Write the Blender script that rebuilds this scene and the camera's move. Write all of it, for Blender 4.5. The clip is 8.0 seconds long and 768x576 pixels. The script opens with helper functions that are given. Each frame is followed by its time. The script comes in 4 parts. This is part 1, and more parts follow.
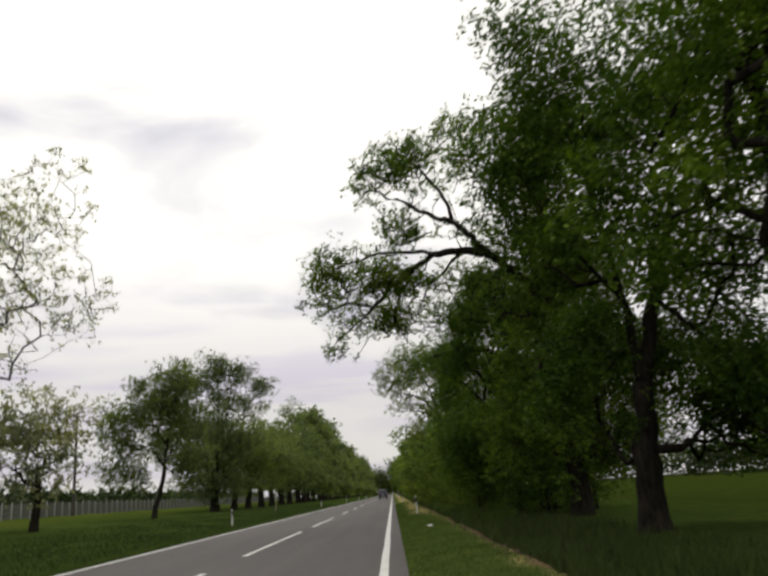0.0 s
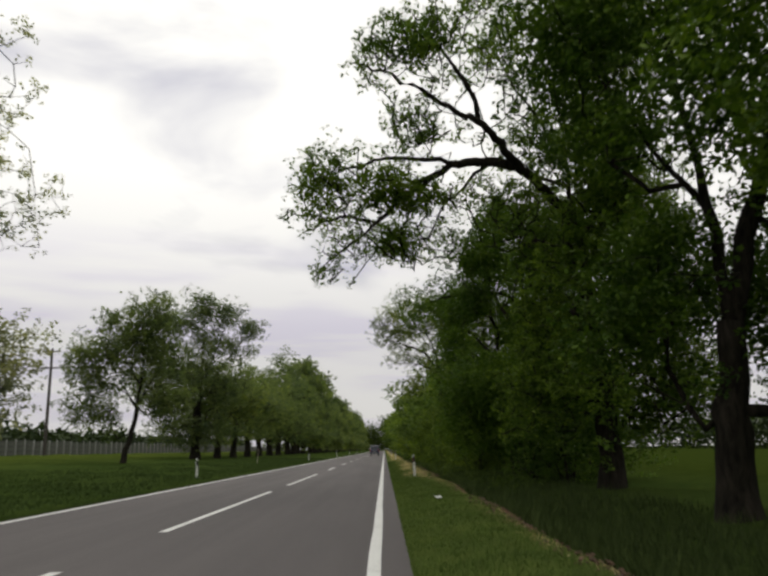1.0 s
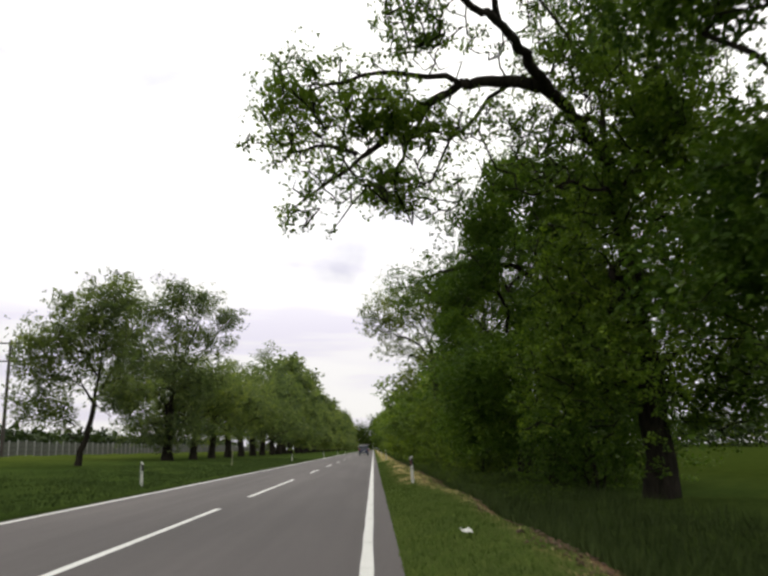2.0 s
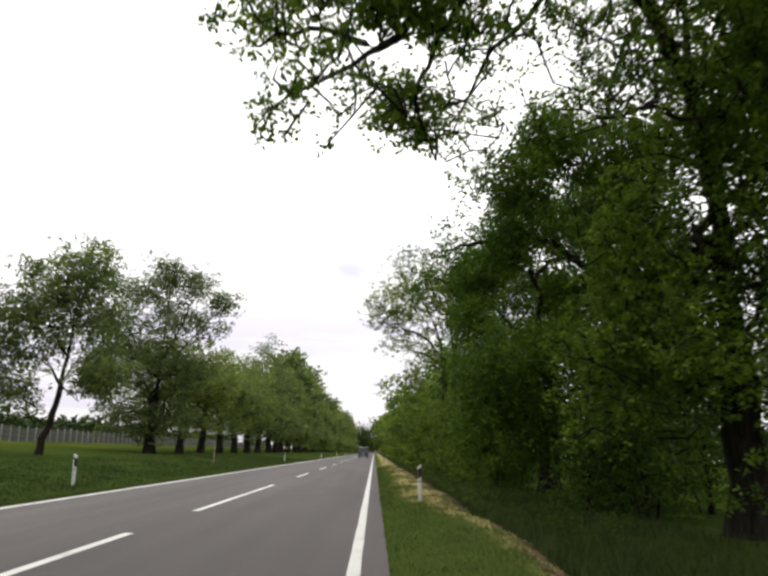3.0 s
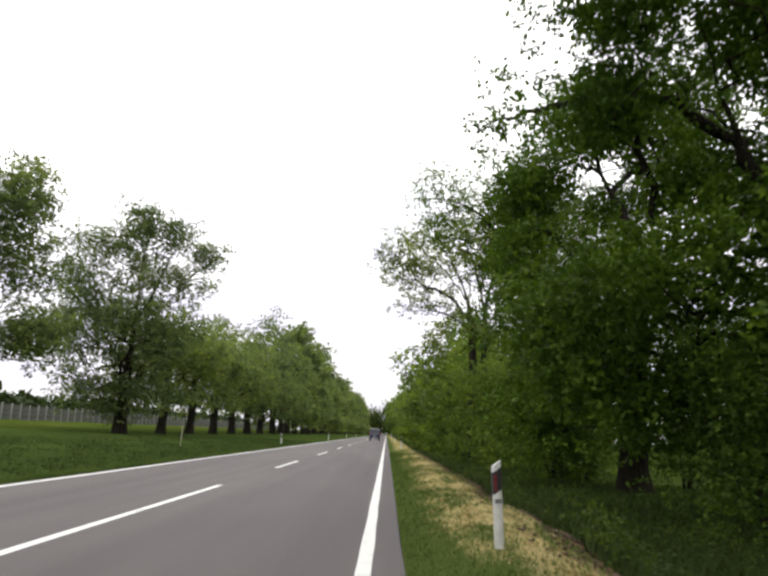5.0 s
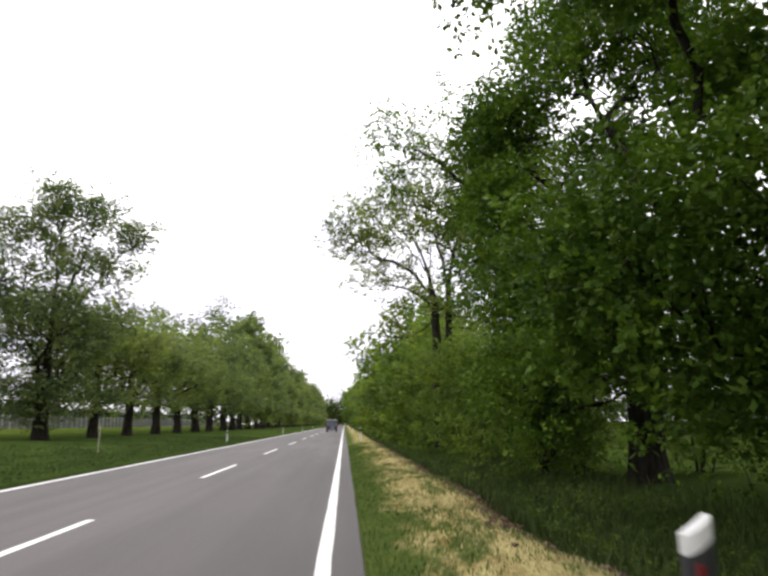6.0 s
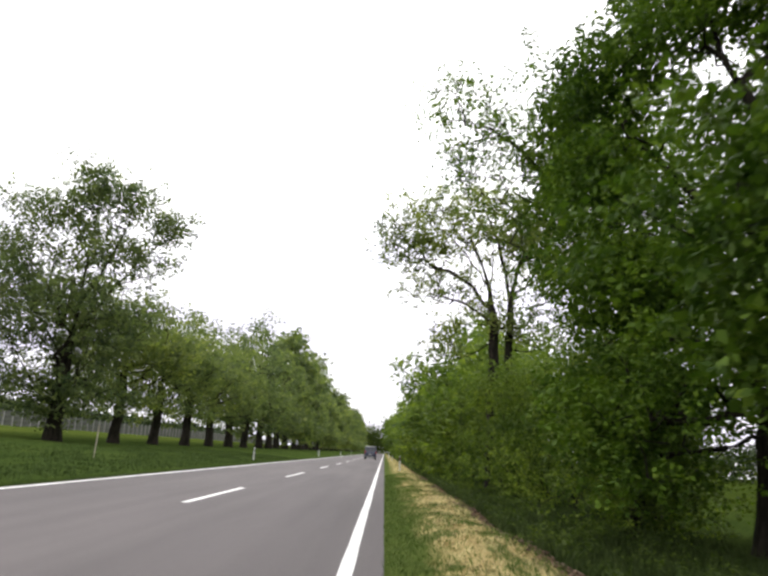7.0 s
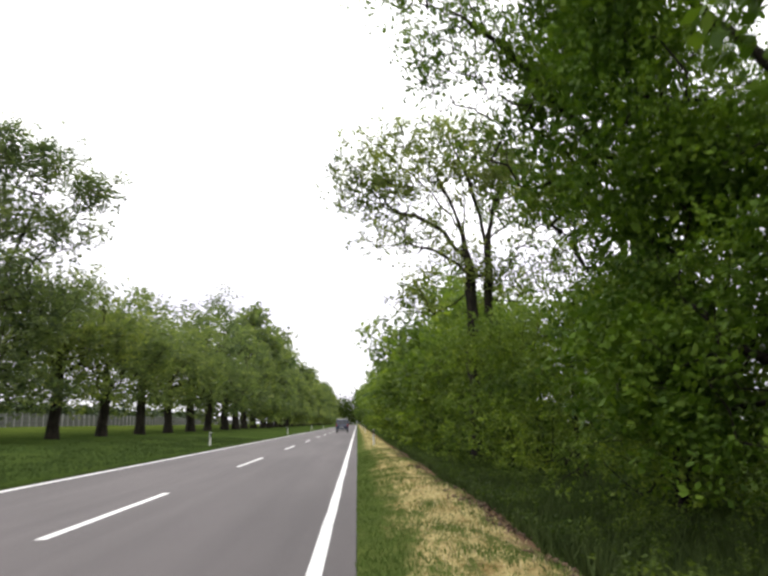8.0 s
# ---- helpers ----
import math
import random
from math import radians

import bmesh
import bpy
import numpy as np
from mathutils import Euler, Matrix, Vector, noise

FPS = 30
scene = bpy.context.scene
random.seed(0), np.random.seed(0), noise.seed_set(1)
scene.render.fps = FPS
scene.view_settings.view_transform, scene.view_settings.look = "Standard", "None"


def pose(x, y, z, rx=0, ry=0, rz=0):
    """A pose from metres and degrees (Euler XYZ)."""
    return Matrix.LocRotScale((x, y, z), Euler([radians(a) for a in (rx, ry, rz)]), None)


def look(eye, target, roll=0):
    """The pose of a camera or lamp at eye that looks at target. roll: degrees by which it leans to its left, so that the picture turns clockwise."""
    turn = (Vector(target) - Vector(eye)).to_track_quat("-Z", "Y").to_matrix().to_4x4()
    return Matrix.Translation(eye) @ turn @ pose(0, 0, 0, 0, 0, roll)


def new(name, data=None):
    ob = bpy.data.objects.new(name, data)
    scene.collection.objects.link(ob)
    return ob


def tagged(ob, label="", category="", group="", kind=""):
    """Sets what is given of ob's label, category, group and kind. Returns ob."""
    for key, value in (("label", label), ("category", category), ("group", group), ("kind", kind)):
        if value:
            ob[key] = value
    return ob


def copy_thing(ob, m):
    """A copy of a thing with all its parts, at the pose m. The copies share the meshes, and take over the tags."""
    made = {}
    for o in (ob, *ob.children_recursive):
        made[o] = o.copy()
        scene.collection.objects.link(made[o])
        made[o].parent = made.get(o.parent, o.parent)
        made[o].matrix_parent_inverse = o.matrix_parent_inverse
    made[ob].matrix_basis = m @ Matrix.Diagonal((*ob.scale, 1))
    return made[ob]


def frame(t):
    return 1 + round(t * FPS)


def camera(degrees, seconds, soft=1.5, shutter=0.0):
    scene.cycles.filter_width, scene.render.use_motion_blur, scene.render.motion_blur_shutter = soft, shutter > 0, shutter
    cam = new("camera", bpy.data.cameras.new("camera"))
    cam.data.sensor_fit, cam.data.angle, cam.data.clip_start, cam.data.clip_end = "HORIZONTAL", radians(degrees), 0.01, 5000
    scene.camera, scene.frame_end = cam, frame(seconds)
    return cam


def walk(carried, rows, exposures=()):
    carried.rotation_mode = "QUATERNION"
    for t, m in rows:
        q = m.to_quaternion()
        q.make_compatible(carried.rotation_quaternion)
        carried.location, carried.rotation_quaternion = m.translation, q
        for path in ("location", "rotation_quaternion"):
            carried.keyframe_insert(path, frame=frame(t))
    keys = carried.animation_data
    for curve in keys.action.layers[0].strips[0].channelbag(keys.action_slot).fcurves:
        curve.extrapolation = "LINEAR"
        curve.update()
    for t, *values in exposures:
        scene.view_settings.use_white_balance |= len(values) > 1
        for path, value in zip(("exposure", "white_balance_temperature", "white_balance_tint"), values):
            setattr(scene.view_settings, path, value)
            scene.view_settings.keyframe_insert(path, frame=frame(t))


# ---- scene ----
cam = camera(54.0, 8.0, soft=2.8, shutter=0.4)
PATH = [
    (0, (0.229, 7.715, 1.269), (0.242, 9.645, 1.793), -3.9),
    (0.5, (0.156, 11.171, 1.335), (0.128, 13.121, 1.775), -0.9),
    (1, (0.126, 14.358, 1.277), (0.131, 16.314, 1.695), -0.8),
    (2.3, (0.09, 22.866, 1.33), (0.131, 24.822, 1.746), -0.8),
    (2.5, (0.144, 24.039, 1.345), (0.167, 25.989, 1.788), 0.2),
    (3, (0.183, 27.11, 1.34), (0.194, 29.065, 1.764), 1.9),
    (3.5, (0.181, 30.171, 1.336), (0.142, 32.129, 1.746), 3.2),
    (4, (0.151, 32.944, 1.326), (0.155, 34.906, 1.717), 0.6),
    (4.5, (0.147, 35.707, 1.262), (0.119, 37.667, 1.659), 3.0),
    (5.8, (0.202, 43.237, 1.342), (0.254, 45.206, 1.683), -0.8),
    (6, (0.198, 44.325, 1.352), (0.304, 46.29, 1.705), -0.6),
    (6.5, (0.26, 46.873, 1.268), (0.32, 48.833, 1.666), 2.6),
    (7, (0.313, 49.496, 1.228), (0.282, 51.45, 1.653), 4.2),
    (7.5, (0.357, 52.36, 1.395), (0.343, 54.321, 1.789), 3.0),
    (8, (0.403, 54.875, 1.402), (0.474, 56.843, 1.754), -0.3),
]
walk(cam, [(t, look(eye, target, roll)) for t, eye, target, roll in PATH],
     [(0.0, -0.5, 6850, 8), (0.4, -0.82, 6600, 8), (0.6, -0.82, 6600, 8), (1.0, -0.62, 6750, 8), (2.3, -0.06, 6700, 9), (4.5, 0.2, 6600, 10), (6.0, 0.5, 6450, 13), (8.0, 0.54, 6450, 13)])

# ---- world and sun ----
SUN_EL, SUN_AZ = 52.0, -35.0
world = bpy.data.worlds.new("sky")
scene.world = world
world.use_nodes = True
wt = world.node_tree
wt.nodes.clear()
w_out = wt.nodes.new("ShaderNodeOutputWorld")
w_sky = wt.nodes.new("ShaderNodeTexSky")
w_sky.sky_type = "NISHITA"
w_sky.sun_disc = False
w_sky.sun_elevation = radians(SUN_EL)
w_sky.sun_rotation = radians(-SUN_AZ)
w_bg1 = wt.nodes.new("ShaderNodeBackground")
w_bg1.inputs[1].default_value = 0.06
wt.links.new(w_sky.outputs[0], w_bg1.inputs[0])
w_co = wt.nodes.new("ShaderNodeTexCoord")
w_map = wt.nodes.new("ShaderNodeMapping")
w_map.inputs["Scale"].default_value = (1.5, 1.5, 3.4)
w_map.inputs["Location"].default_value = (0.3, 0.1, 0.4)
wt.links.new(w_co.outputs["Generated"], w_map.inputs[0])
w_no = wt.nodes.new("ShaderNodeTexNoise")
w_no.inputs["Scale"].default_value = 1.9
w_no.inputs["Detail"].default_value = 5.0
w_no.inputs["Roughness"].default_value = 0.5
w_no.inputs["Distortion"].default_value = 0.4
wt.links.new(w_map.outputs[0], w_no.inputs[0])
w_ra = wt.nodes.new("ShaderNodeValToRGB")
w_ra.color_ramp.elements[0].position = 0.3
w_ra.color_ramp.elements[0].color = (0.8, 0.8, 0.9, 1)
w_ra.color_ramp.elements[1].position = 0.45
w_ra.color_ramp.elements[1].color = (1.28, 1.27, 1.26, 1)
w_sep = wt.nodes.new("ShaderNodeSeparateXYZ")
wt.links.new(w_co.outputs["Generated"], w_sep.inputs[0])
# the cloud thins out to a white veil higher up
w_up = wt.nodes.new("ShaderNodeMapRange")
w_up.inputs[1].default_value, w_up.inputs[2].default_value, w_up.inputs[3].default_value, w_up.inputs[4].default_value = 0.47, 0.57, 0.0, 0.2
wt.links.new(w_sep.outputs[2], w_up.inputs[0])
w_add = wt.nodes.new("ShaderNodeMath")
wt.links.new(w_no.outputs[0], w_add.inputs[0])
wt.links.new(w_up.outputs[0], w_add.inputs[1])
wt.links.new(w_add.outputs[0], w_ra.inputs[0])
w_bg2 = wt.nodes.new("ShaderNodeBackground")
w_bg2.inputs[1].default_value = 1.4
w_low = wt.nodes.new("ShaderNodeValToRGB")
w_low.color_ramp.elements[0].position = 0.0
w_low.color_ramp.elements[0].color = (0.60, 0.60, 0.61, 1)
w_low.color_ramp.elements[1].position = 0.34
w_low.color_ramp.elements[1].color = (1, 1, 1, 1)
w_low.color_ramp.elements.new(0.13).color = (0.64, 0.635, 0.66, 1)
wt.links.new(w_sep.outputs[2], w_low.inputs[0])
w_mul = wt.nodes.new("ShaderNodeMix")
w_mul.data_type, w_mul.blend_type = "RGBA", "MULTIPLY"
w_mul.inputs[0].default_value = 1.0
wt.links.new(w_ra.outputs[0], w_mul.inputs[6])
wt.links.new(w_low.outputs[0], w_mul.inputs[7])
# long lavender streaks low over the road's end
w_map2 = wt.nodes.new("ShaderNodeMapping")
w_map2.inputs["Scale"].default_value = (1.0, 1.0, 9.0)
wt.links.new(w_co.outputs["Generated"], w_map2.inputs[0])
w_no2 = wt.nodes.new("ShaderNodeTexNoise")
w_no2.inputs["Scale"].default_value = 3.2
w_no2.inputs["Detail"].default_value = 4.0
wt.links.new(w_map2.outputs[0], w_no2.inputs[0])
w_st = wt.nodes.new("ShaderNodeValToRGB")
w_st.color_ramp.elements[0].position = 0.4
w_st.color_ramp.elements[0].color = (0.84, 0.82, 0.93, 1)
w_st.color_ramp.elements[1].position = 0.56
w_st.color_ramp.elements[1].color = (1, 1, 1, 1)
wt.links.new(w_no2.outputs[0], w_st.inputs[0])
w_fade = wt.nodes.new("ShaderNodeMapRange")
w_fade.inputs[1].default_value, w_fade.inputs[2].default_value, w_fade.inputs[3].default_value, w_fade.inputs[4].default_value = 0.16, 0.3, 1.0, 0.0
wt.links.new(w_sep.outputs[2], w_fade.inputs[0])
w_mul2 = wt.nodes.new("ShaderNodeMix")
w_mul2.data_type, w_mul2.blend_type = "RGBA", "MULTIPLY"
wt.links.new(w_fade.outputs[0], w_mul2.inputs[0])
wt.links.new(w_mul.outputs[2], w_mul2.inputs[6])
wt.links.new(w_st.outputs[0], w_mul2.inputs[7])
wt.links.new(w_mul2.outputs[2], w_bg2.inputs[0])
w_mix = wt.nodes.new("ShaderNodeMixShader")
w_mix.inputs[0].default_value = 0.9
wt.links.new(w_bg1.outputs[0], w_mix.inputs[1])
wt.links.new(w_bg2.outputs[0], w_mix.inputs[2])
wt.links.new(w_mix.outputs[0], w_out.inputs[0])

sun_data = bpy.data.lights.new("sun", "SUN")
sun_data.energy = 0.7
sun_data.angle = radians(25)
sun_data.color = (1.0, 0.97, 0.92)
sun = new("sun", sun_data)
sun.matrix_world = pose(0, 0, 60, 90 - SUN_EL, 0, SUN_AZ + 180)


# ---- materials ----
def material(name):
    m = bpy.data.materials.new(name)
    m.use_nodes = True
    t = m.node_tree
    return m, t, t.nodes["Principled BSDF"]


def ramp(t, source, stops):
    r = t.nodes.new("ShaderNodeValToRGB")
    e = r.color_ramp.elements
    e[0].position, e[0].color = stops[0][0], (*stops[0][1], 1)
    e[1].position, e[1].color = stops[-1][0], (*stops[-1][1], 1)
    for p, c in stops[1:-1]:
        e.new(p).color = (*c, 1)
    t.links.new(source, r.inputs[0])
    return r.outputs[0]


def texture(t, scale, detail=4.0, rough=0.55, stretch=(1, 1, 1), coords="Object"):
    c = t.nodes.new("ShaderNodeTexCoord")
    mp = t.nodes.new("ShaderNodeMapping")
    mp.inputs["Scale"].default_value = stretch
    t.links.new(c.outputs[coords], mp.inputs[0])
    n = t.nodes.new("ShaderNodeTexNoise")
    n.inputs["Scale"].default_value = scale
    n.inputs["Detail"].default_value = detail
    n.inputs["Roughness"].default_value = rough
    t.links.new(mp.outputs[0], n.inputs[0])
    return n.outputs[0]


def mixed(t, fac, a, b, mode="MIX"):
    n = t.nodes.new("ShaderNodeMix")
    n.data_type, n.blend_type = "RGBA", mode
    for socket, v in ((n.inputs[0], fac), (n.inputs[6], a), (n.inputs[7], b)):
        if isinstance(v, (int, float)):
            socket.default_value = v
        elif isinstance(v, tuple):
            socket.default_value = (*v, 1)
        else:
            t.links.new(v, socket)
    return n.outputs[2]


def bump(t, bsdf, height, strength=0.4, distance=0.02):
    b = t.nodes.new("ShaderNodeBump")
    b.inputs["Strength"].default_value = strength
    b.inputs["Distance"].default_value = distance
    t.links.new(height, b.inputs["Height"])
    t.links.new(b.outputs[0], bsdf.inputs["Normal"])


def plain(name, colour, rough=0.6, metal=0.0, vary=0.12, scale=6.0):
    m, t, b = material(name)
    n = texture(t, scale)
    lo = tuple(c * (1 - vary) for c in colour)
    hi = tuple(min(1, c * (1 + vary)) for c in colour)
    t.links.new(ramp(t, n, [(0.35, lo), (0.65, hi)]), b.inputs["Base Color"])
    b.inputs["Roughness"].default_value = rough
    b.inputs["Metallic"].default_value = metal
    return m


def leaf_material(name, dark, mid, light, through_light=0.45):
    m, t, b = material(name)
    g = t.nodes.new("ShaderNodeNewGeometry")
    dark, light = [tuple(0.55 * p + 0.45 * q for p, q in zip(c, mid)) for c in (dark, light)]
    island = ramp(t, g.outputs["Random Per Island"], [(0.0, dark), (0.55, mid), (1.0, light)])
    clump = ramp(t, texture(t, 0.45, 3.0), [(0.34, (0.58, 0.64, 0.7)), (0.66, (1.42, 1.32, 1.05))])
    spray = ramp(t, texture(t, 1.5, 2.0), [(0.38, (0.72, 0.74, 0.8)), (0.62, (1.3, 1.24, 1.04))])
    clump = mixed(t, 1.0, clump, spray, "MULTIPLY")
    own = t.nodes.new("ShaderNodeObjectInfo")
    tint = ramp(t, own.outputs["Random"], [(0.0, (0.82, 0.84, 0.95)), (0.5, (1.0, 1.0, 1.0)), (1.0, (1.2, 1.14, 0.95))])
    col = mixed(t, 1.0, mixed(t, 1.0, island, clump, "MULTIPLY"), tint, "MULTIPLY")
    t.links.new(col, b.inputs["Base Color"])
    b.inputs["Roughness"].default_value = 0.6
    b.inputs["Specular IOR Level"].default_value = 0.08
    tr = t.nodes.new("ShaderNodeBsdfTranslucent")
    t.links.new(mixed(t, 1.0, col, (1.5, 1.7, 0.75), "MULTIPLY"), tr.inputs[0])
    mx = t.nodes.new("ShaderNodeMixShader")
    mx.inputs[0].default_value = through_light
    t.links.new(b.outputs[0], mx.inputs[1])
    t.links.new(tr.outputs[0], mx.inputs[2])
    t.links.new(mx.outputs[0], t.nodes["Material Output"].inputs[0])
    return m


def bark_material(name, dark, light):
    m, t, b = material(name)
    n = texture(t, 7.0, 6.0, 0.65, (1, 1, 0.22))
    n2 = texture(t, 0.8, 3.0)
    c = ramp(t, n, [(0.35, dark), (0.68, light)])
    c = mixed(t, 1.0, c, ramp(t, n2, [(0.35, (0.75, 0.78, 0.7)), (0.65, (1.1, 1.08, 1.05))]), "MULTIPLY")
    t.links.new(c, b.inputs["Base Color"])
    b.inputs["Roughness"].default_value = 0.95
    b.inputs["Specular IOR Level"].default_value = 0.08
    bump(t, b, n, 0.9, 0.05)
    return m


def asphalt_material():
    m, t, b = material("asphalt")
    fine = texture(t, 90.0, 2.0, 0.7)
    patch = texture(t, 0.35, 4.0, 0.6, (1.0, 0.12, 1))
    streak = texture(t, 1.6, 3.0, 0.5, (1.0, 0.02, 1))
    c = ramp(t, fine, [(0.3, (0.07, 0.062, 0.061)), (0.7, (0.134, 0.121, 0.12))])
    c = mixed(t, 1.0, c, ramp(t, patch, [(0.3, (0.8, 0.8, 0.8)), (0.7, (1.13, 1.12, 1.11))]), "MULTIPLY")
    c = mixed(t, 1.0, c, ramp(t, streak, [(0.35, (0.9, 0.9, 0.9)), (0.65, (1.06, 1.06, 1.06))]), "MULTIPLY")
    t.links.new(c, b.inputs["Base Color"])
    b.inputs["Roughness"].default_value = 0.82
    b.inputs["Specular IOR Level"].default_value = 0.35
    bump(t, b, fine, 0.35, 0.006)
    return m


def paint_material():
    m, t, b = material("road_paint")
    worn = texture(t, 14.0, 6.0, 0.75)
    broad = texture(t, 1.1, 3.0, 0.6)
    f = t.nodes.new("ShaderNodeMath")
    f.operation = "ADD"
    t.links.new(worn, f.inputs[0])
    t.links.new(broad, f.inputs[1])
    c = ramp(t, f.outputs[0], [(0.62, (0.22, 0.21, 0.2)), (0.8, (0.62, 0.62, 0.59)), (1.0, (0.74, 0.74, 0.71))])
    t.links.new(c, b.inputs["Base Color"])
    b.inputs["Roughness"].default_value = 0.65
    bump(t, b, worn, 0.2, 0.004)
    return m


def ground_material():
    m, t, b = material("verge_ground")
    co = t.nodes.new("ShaderNodeTexCoord")
    sep = t.nodes.new("ShaderNodeSeparateXYZ")
    t.links.new(co.outputs["Object"], sep.inputs[0])
    wob = t.nodes.new("ShaderNodeMath")
    wob.operation = "MULTIPLY_ADD"
    t.links.new(texture(t, 0.9, 5.0, 0.7, (1, 0.5, 1)), wob.inputs[0])
    wob.inputs[1].default_value = 1.5
    t.links.new(sep.outputs[0], wob.inputs[2])
    # band of dry mown grass along the right verge, widening with y; the wobble adds about 0.75 to x
    shift = remap(t, sep.outputs[1], 39.0, 49.0)
    shift.node.inputs[3].default_value, shift.node.inputs[4].default_value = 1.95, 0.95
    inner = t.nodes.new("ShaderNodeMath")
    inner.operation = "SUBTRACT"
    t.links.new(wob.outputs[0], inner.inputs[0])
    t.links.new(shift, inner.inputs[1])
    band_in = ramp(t, remap(t, inner.outputs[0], 0.0, 2.0), [(0.0, (0, 0, 0)), (0.28, (0, 0, 0)), (0.48, (1, 1, 1)), (1.0, (1, 1, 1))])
    band_out = ramp(t, remap(t, wob.outputs[0], 2.0, 4.0), [(0.0, (1, 1, 1)), (0.55, (1, 1, 1)), (0.68, (0, 0, 0)), (1.0, (0, 0, 0))])
    band = mixed(t, 1.0, band_in, band_out, "MULTIPLY")
    soil = ramp(t, remap(t, wob.outputs[0], 2.0, 4.0), [(0.0, (0, 0, 0)), (0.46, (0, 0, 0)), (0.53, (1, 1, 1)), (0.66, (1, 1, 1)), (0.72, (0, 0, 0)), (1.0, (0, 0, 0))])
    far = ramp(t, remap(t, sep.outputs[1], 8.0, 60.0), [(0.0, (0.7, 0.7, 0.7)), (1.0, (1, 1, 1))])
    fine = texture(t, 22.0, 5.0, 0.7)
    mid = texture(t, 1.3, 5.0, 0.65)
    broad = texture(t, 0.12, 3.0, 0.5)
    green = ramp(t, fine, [(0.3, (0.023, 0.039, 0.0095)), (0.52, (0.04, 0.066, 0.0165)), (0.72, (0.07, 0.096, 0.031))])
    green = mixed(t, 1.0, green, ramp(t, mid, [(0.3, (0.75, 0.78, 0.8)), (0.7, (1.2, 1.12, 1.0))]), "MULTIPLY")
    green = mixed(t, 1.0, green, ramp(t, broad, [(0.35, (0.85, 0.88, 0.85)), (0.65, (1.18, 1.12, 1.1))]), "MULTIPLY")
    meadow = ramp(t, remap(t, sep.outputs[0], -30.0, -21.0), [(0.0, (1.45, 1.28, 1.05)), (1.0, (1.0, 1.0, 1.0))])
    green = mixed(t, 1.0, green, meadow, "MULTIPLY")
    straw = ramp(t, fine, [(0.3, (0.21, 0.16, 0.07)), (0.5, (0.42, 0.35, 0.16)), (0.7, (0.58, 0.51, 0.26))])
    earth = ramp(t, fine, [(0.3, (0.08, 0.048, 0.03)), (0.7, (0.27, 0.175, 0.11))])
    f = mixed(t, 1.0, band, far, "MULTIPLY")
    spots = ramp(t, texture(t, 1.8, 6.0, 0.75, (1, 0.3, 1)), [(0.42, (0.08, 0.08, 0.08)), (0.52, (1, 1, 1))])
    f = mixed(t, 1.0, f, spots, "MULTIPLY")
    crop = ramp(t, mid, [(0.3, (0.019, 0.031, 0.005)), (0.7, (0.034, 0.048, 0.009))])
    mown = ramp(t, fine, [(0.3, (0.044, 0.066, 0.016)), (0.52, (0.076, 0.108, 0.028)), (0.72, (0.125, 0.148, 0.052))])
    mown = mixed(t, 1.0, mown, ramp(t, mid, [(0.3, (0.75, 0.78, 0.8)), (0.7, (1.2, 1.12, 1.0))]), "MULTIPLY")
    near = ramp(t, remap(t, wob.outputs[0], 0.0, 4.0), [(0.0, (0, 0, 0)), (0.2, (1, 1, 1)), (0.7, (1, 1, 1)), (0.85, (0, 0, 0))])
    green = mixed(t, near, green, mown)
    straw = mixed(t, 1.0, straw, ramp(t, texture(t, 3.2, 5.0, 0.75, (1, 0.4, 1)), [(0.33, (0.5, 0.42, 0.34)), (0.5, (0.95, 0.92, 0.88)), (0.68, (1.15, 1.15, 1.15))]), "MULTIPLY")
    field = ramp(t, remap(t, sep.outputs[0], 11.0, 21.0), [(0.0, (0, 0, 0)), (1.0, (1, 1, 1))])
    c = mixed(t, field, mixed(t, f, green, straw), crop)
    c = mixed(t, mixed(t, 1.0, soil, spots, "MULTIPLY"), c, earth)
    t.links.new(c, b.inputs["Base Color"])
    b.inputs["Roughness"].default_value = 1.0
    b.inputs["Specular IOR Level"].default_value = 0.0
    bump(t, b, fine, 0.8, 0.05)
    return m


def remap(t, source, lo, hi):
    n = t.nodes.new("ShaderNodeMapRange")
    n.inputs[1].default_value, n.inputs[2].default_value = lo, hi
    t.links.new(source, n.inputs[0])
    return n.outputs[0]


def blade_material(name, dark, light):
    m, t, b = material(name)
    g = t.nodes.new("ShaderNodeNewGeometry")
    c = ramp(t, g.outputs["Random Per Island"], [(0.0, dark), (1.0, light)])
    c = mixed(t, 1.0, c, ramp(t, texture(t, 1.1, 5.0, 0.7), [(0.32, (0.68, 0.72, 0.74)), (0.55, (1.0, 1.0, 1.0)), (0.72, (1.2, 1.15, 1.1))]), "MULTIPLY")
    t.links.new(c, b.inputs["Base Color"])
    b.inputs["Roughness"].default_value = 0.8
    b.inputs["Specular IOR Level"].default_value = 0.06
    return m


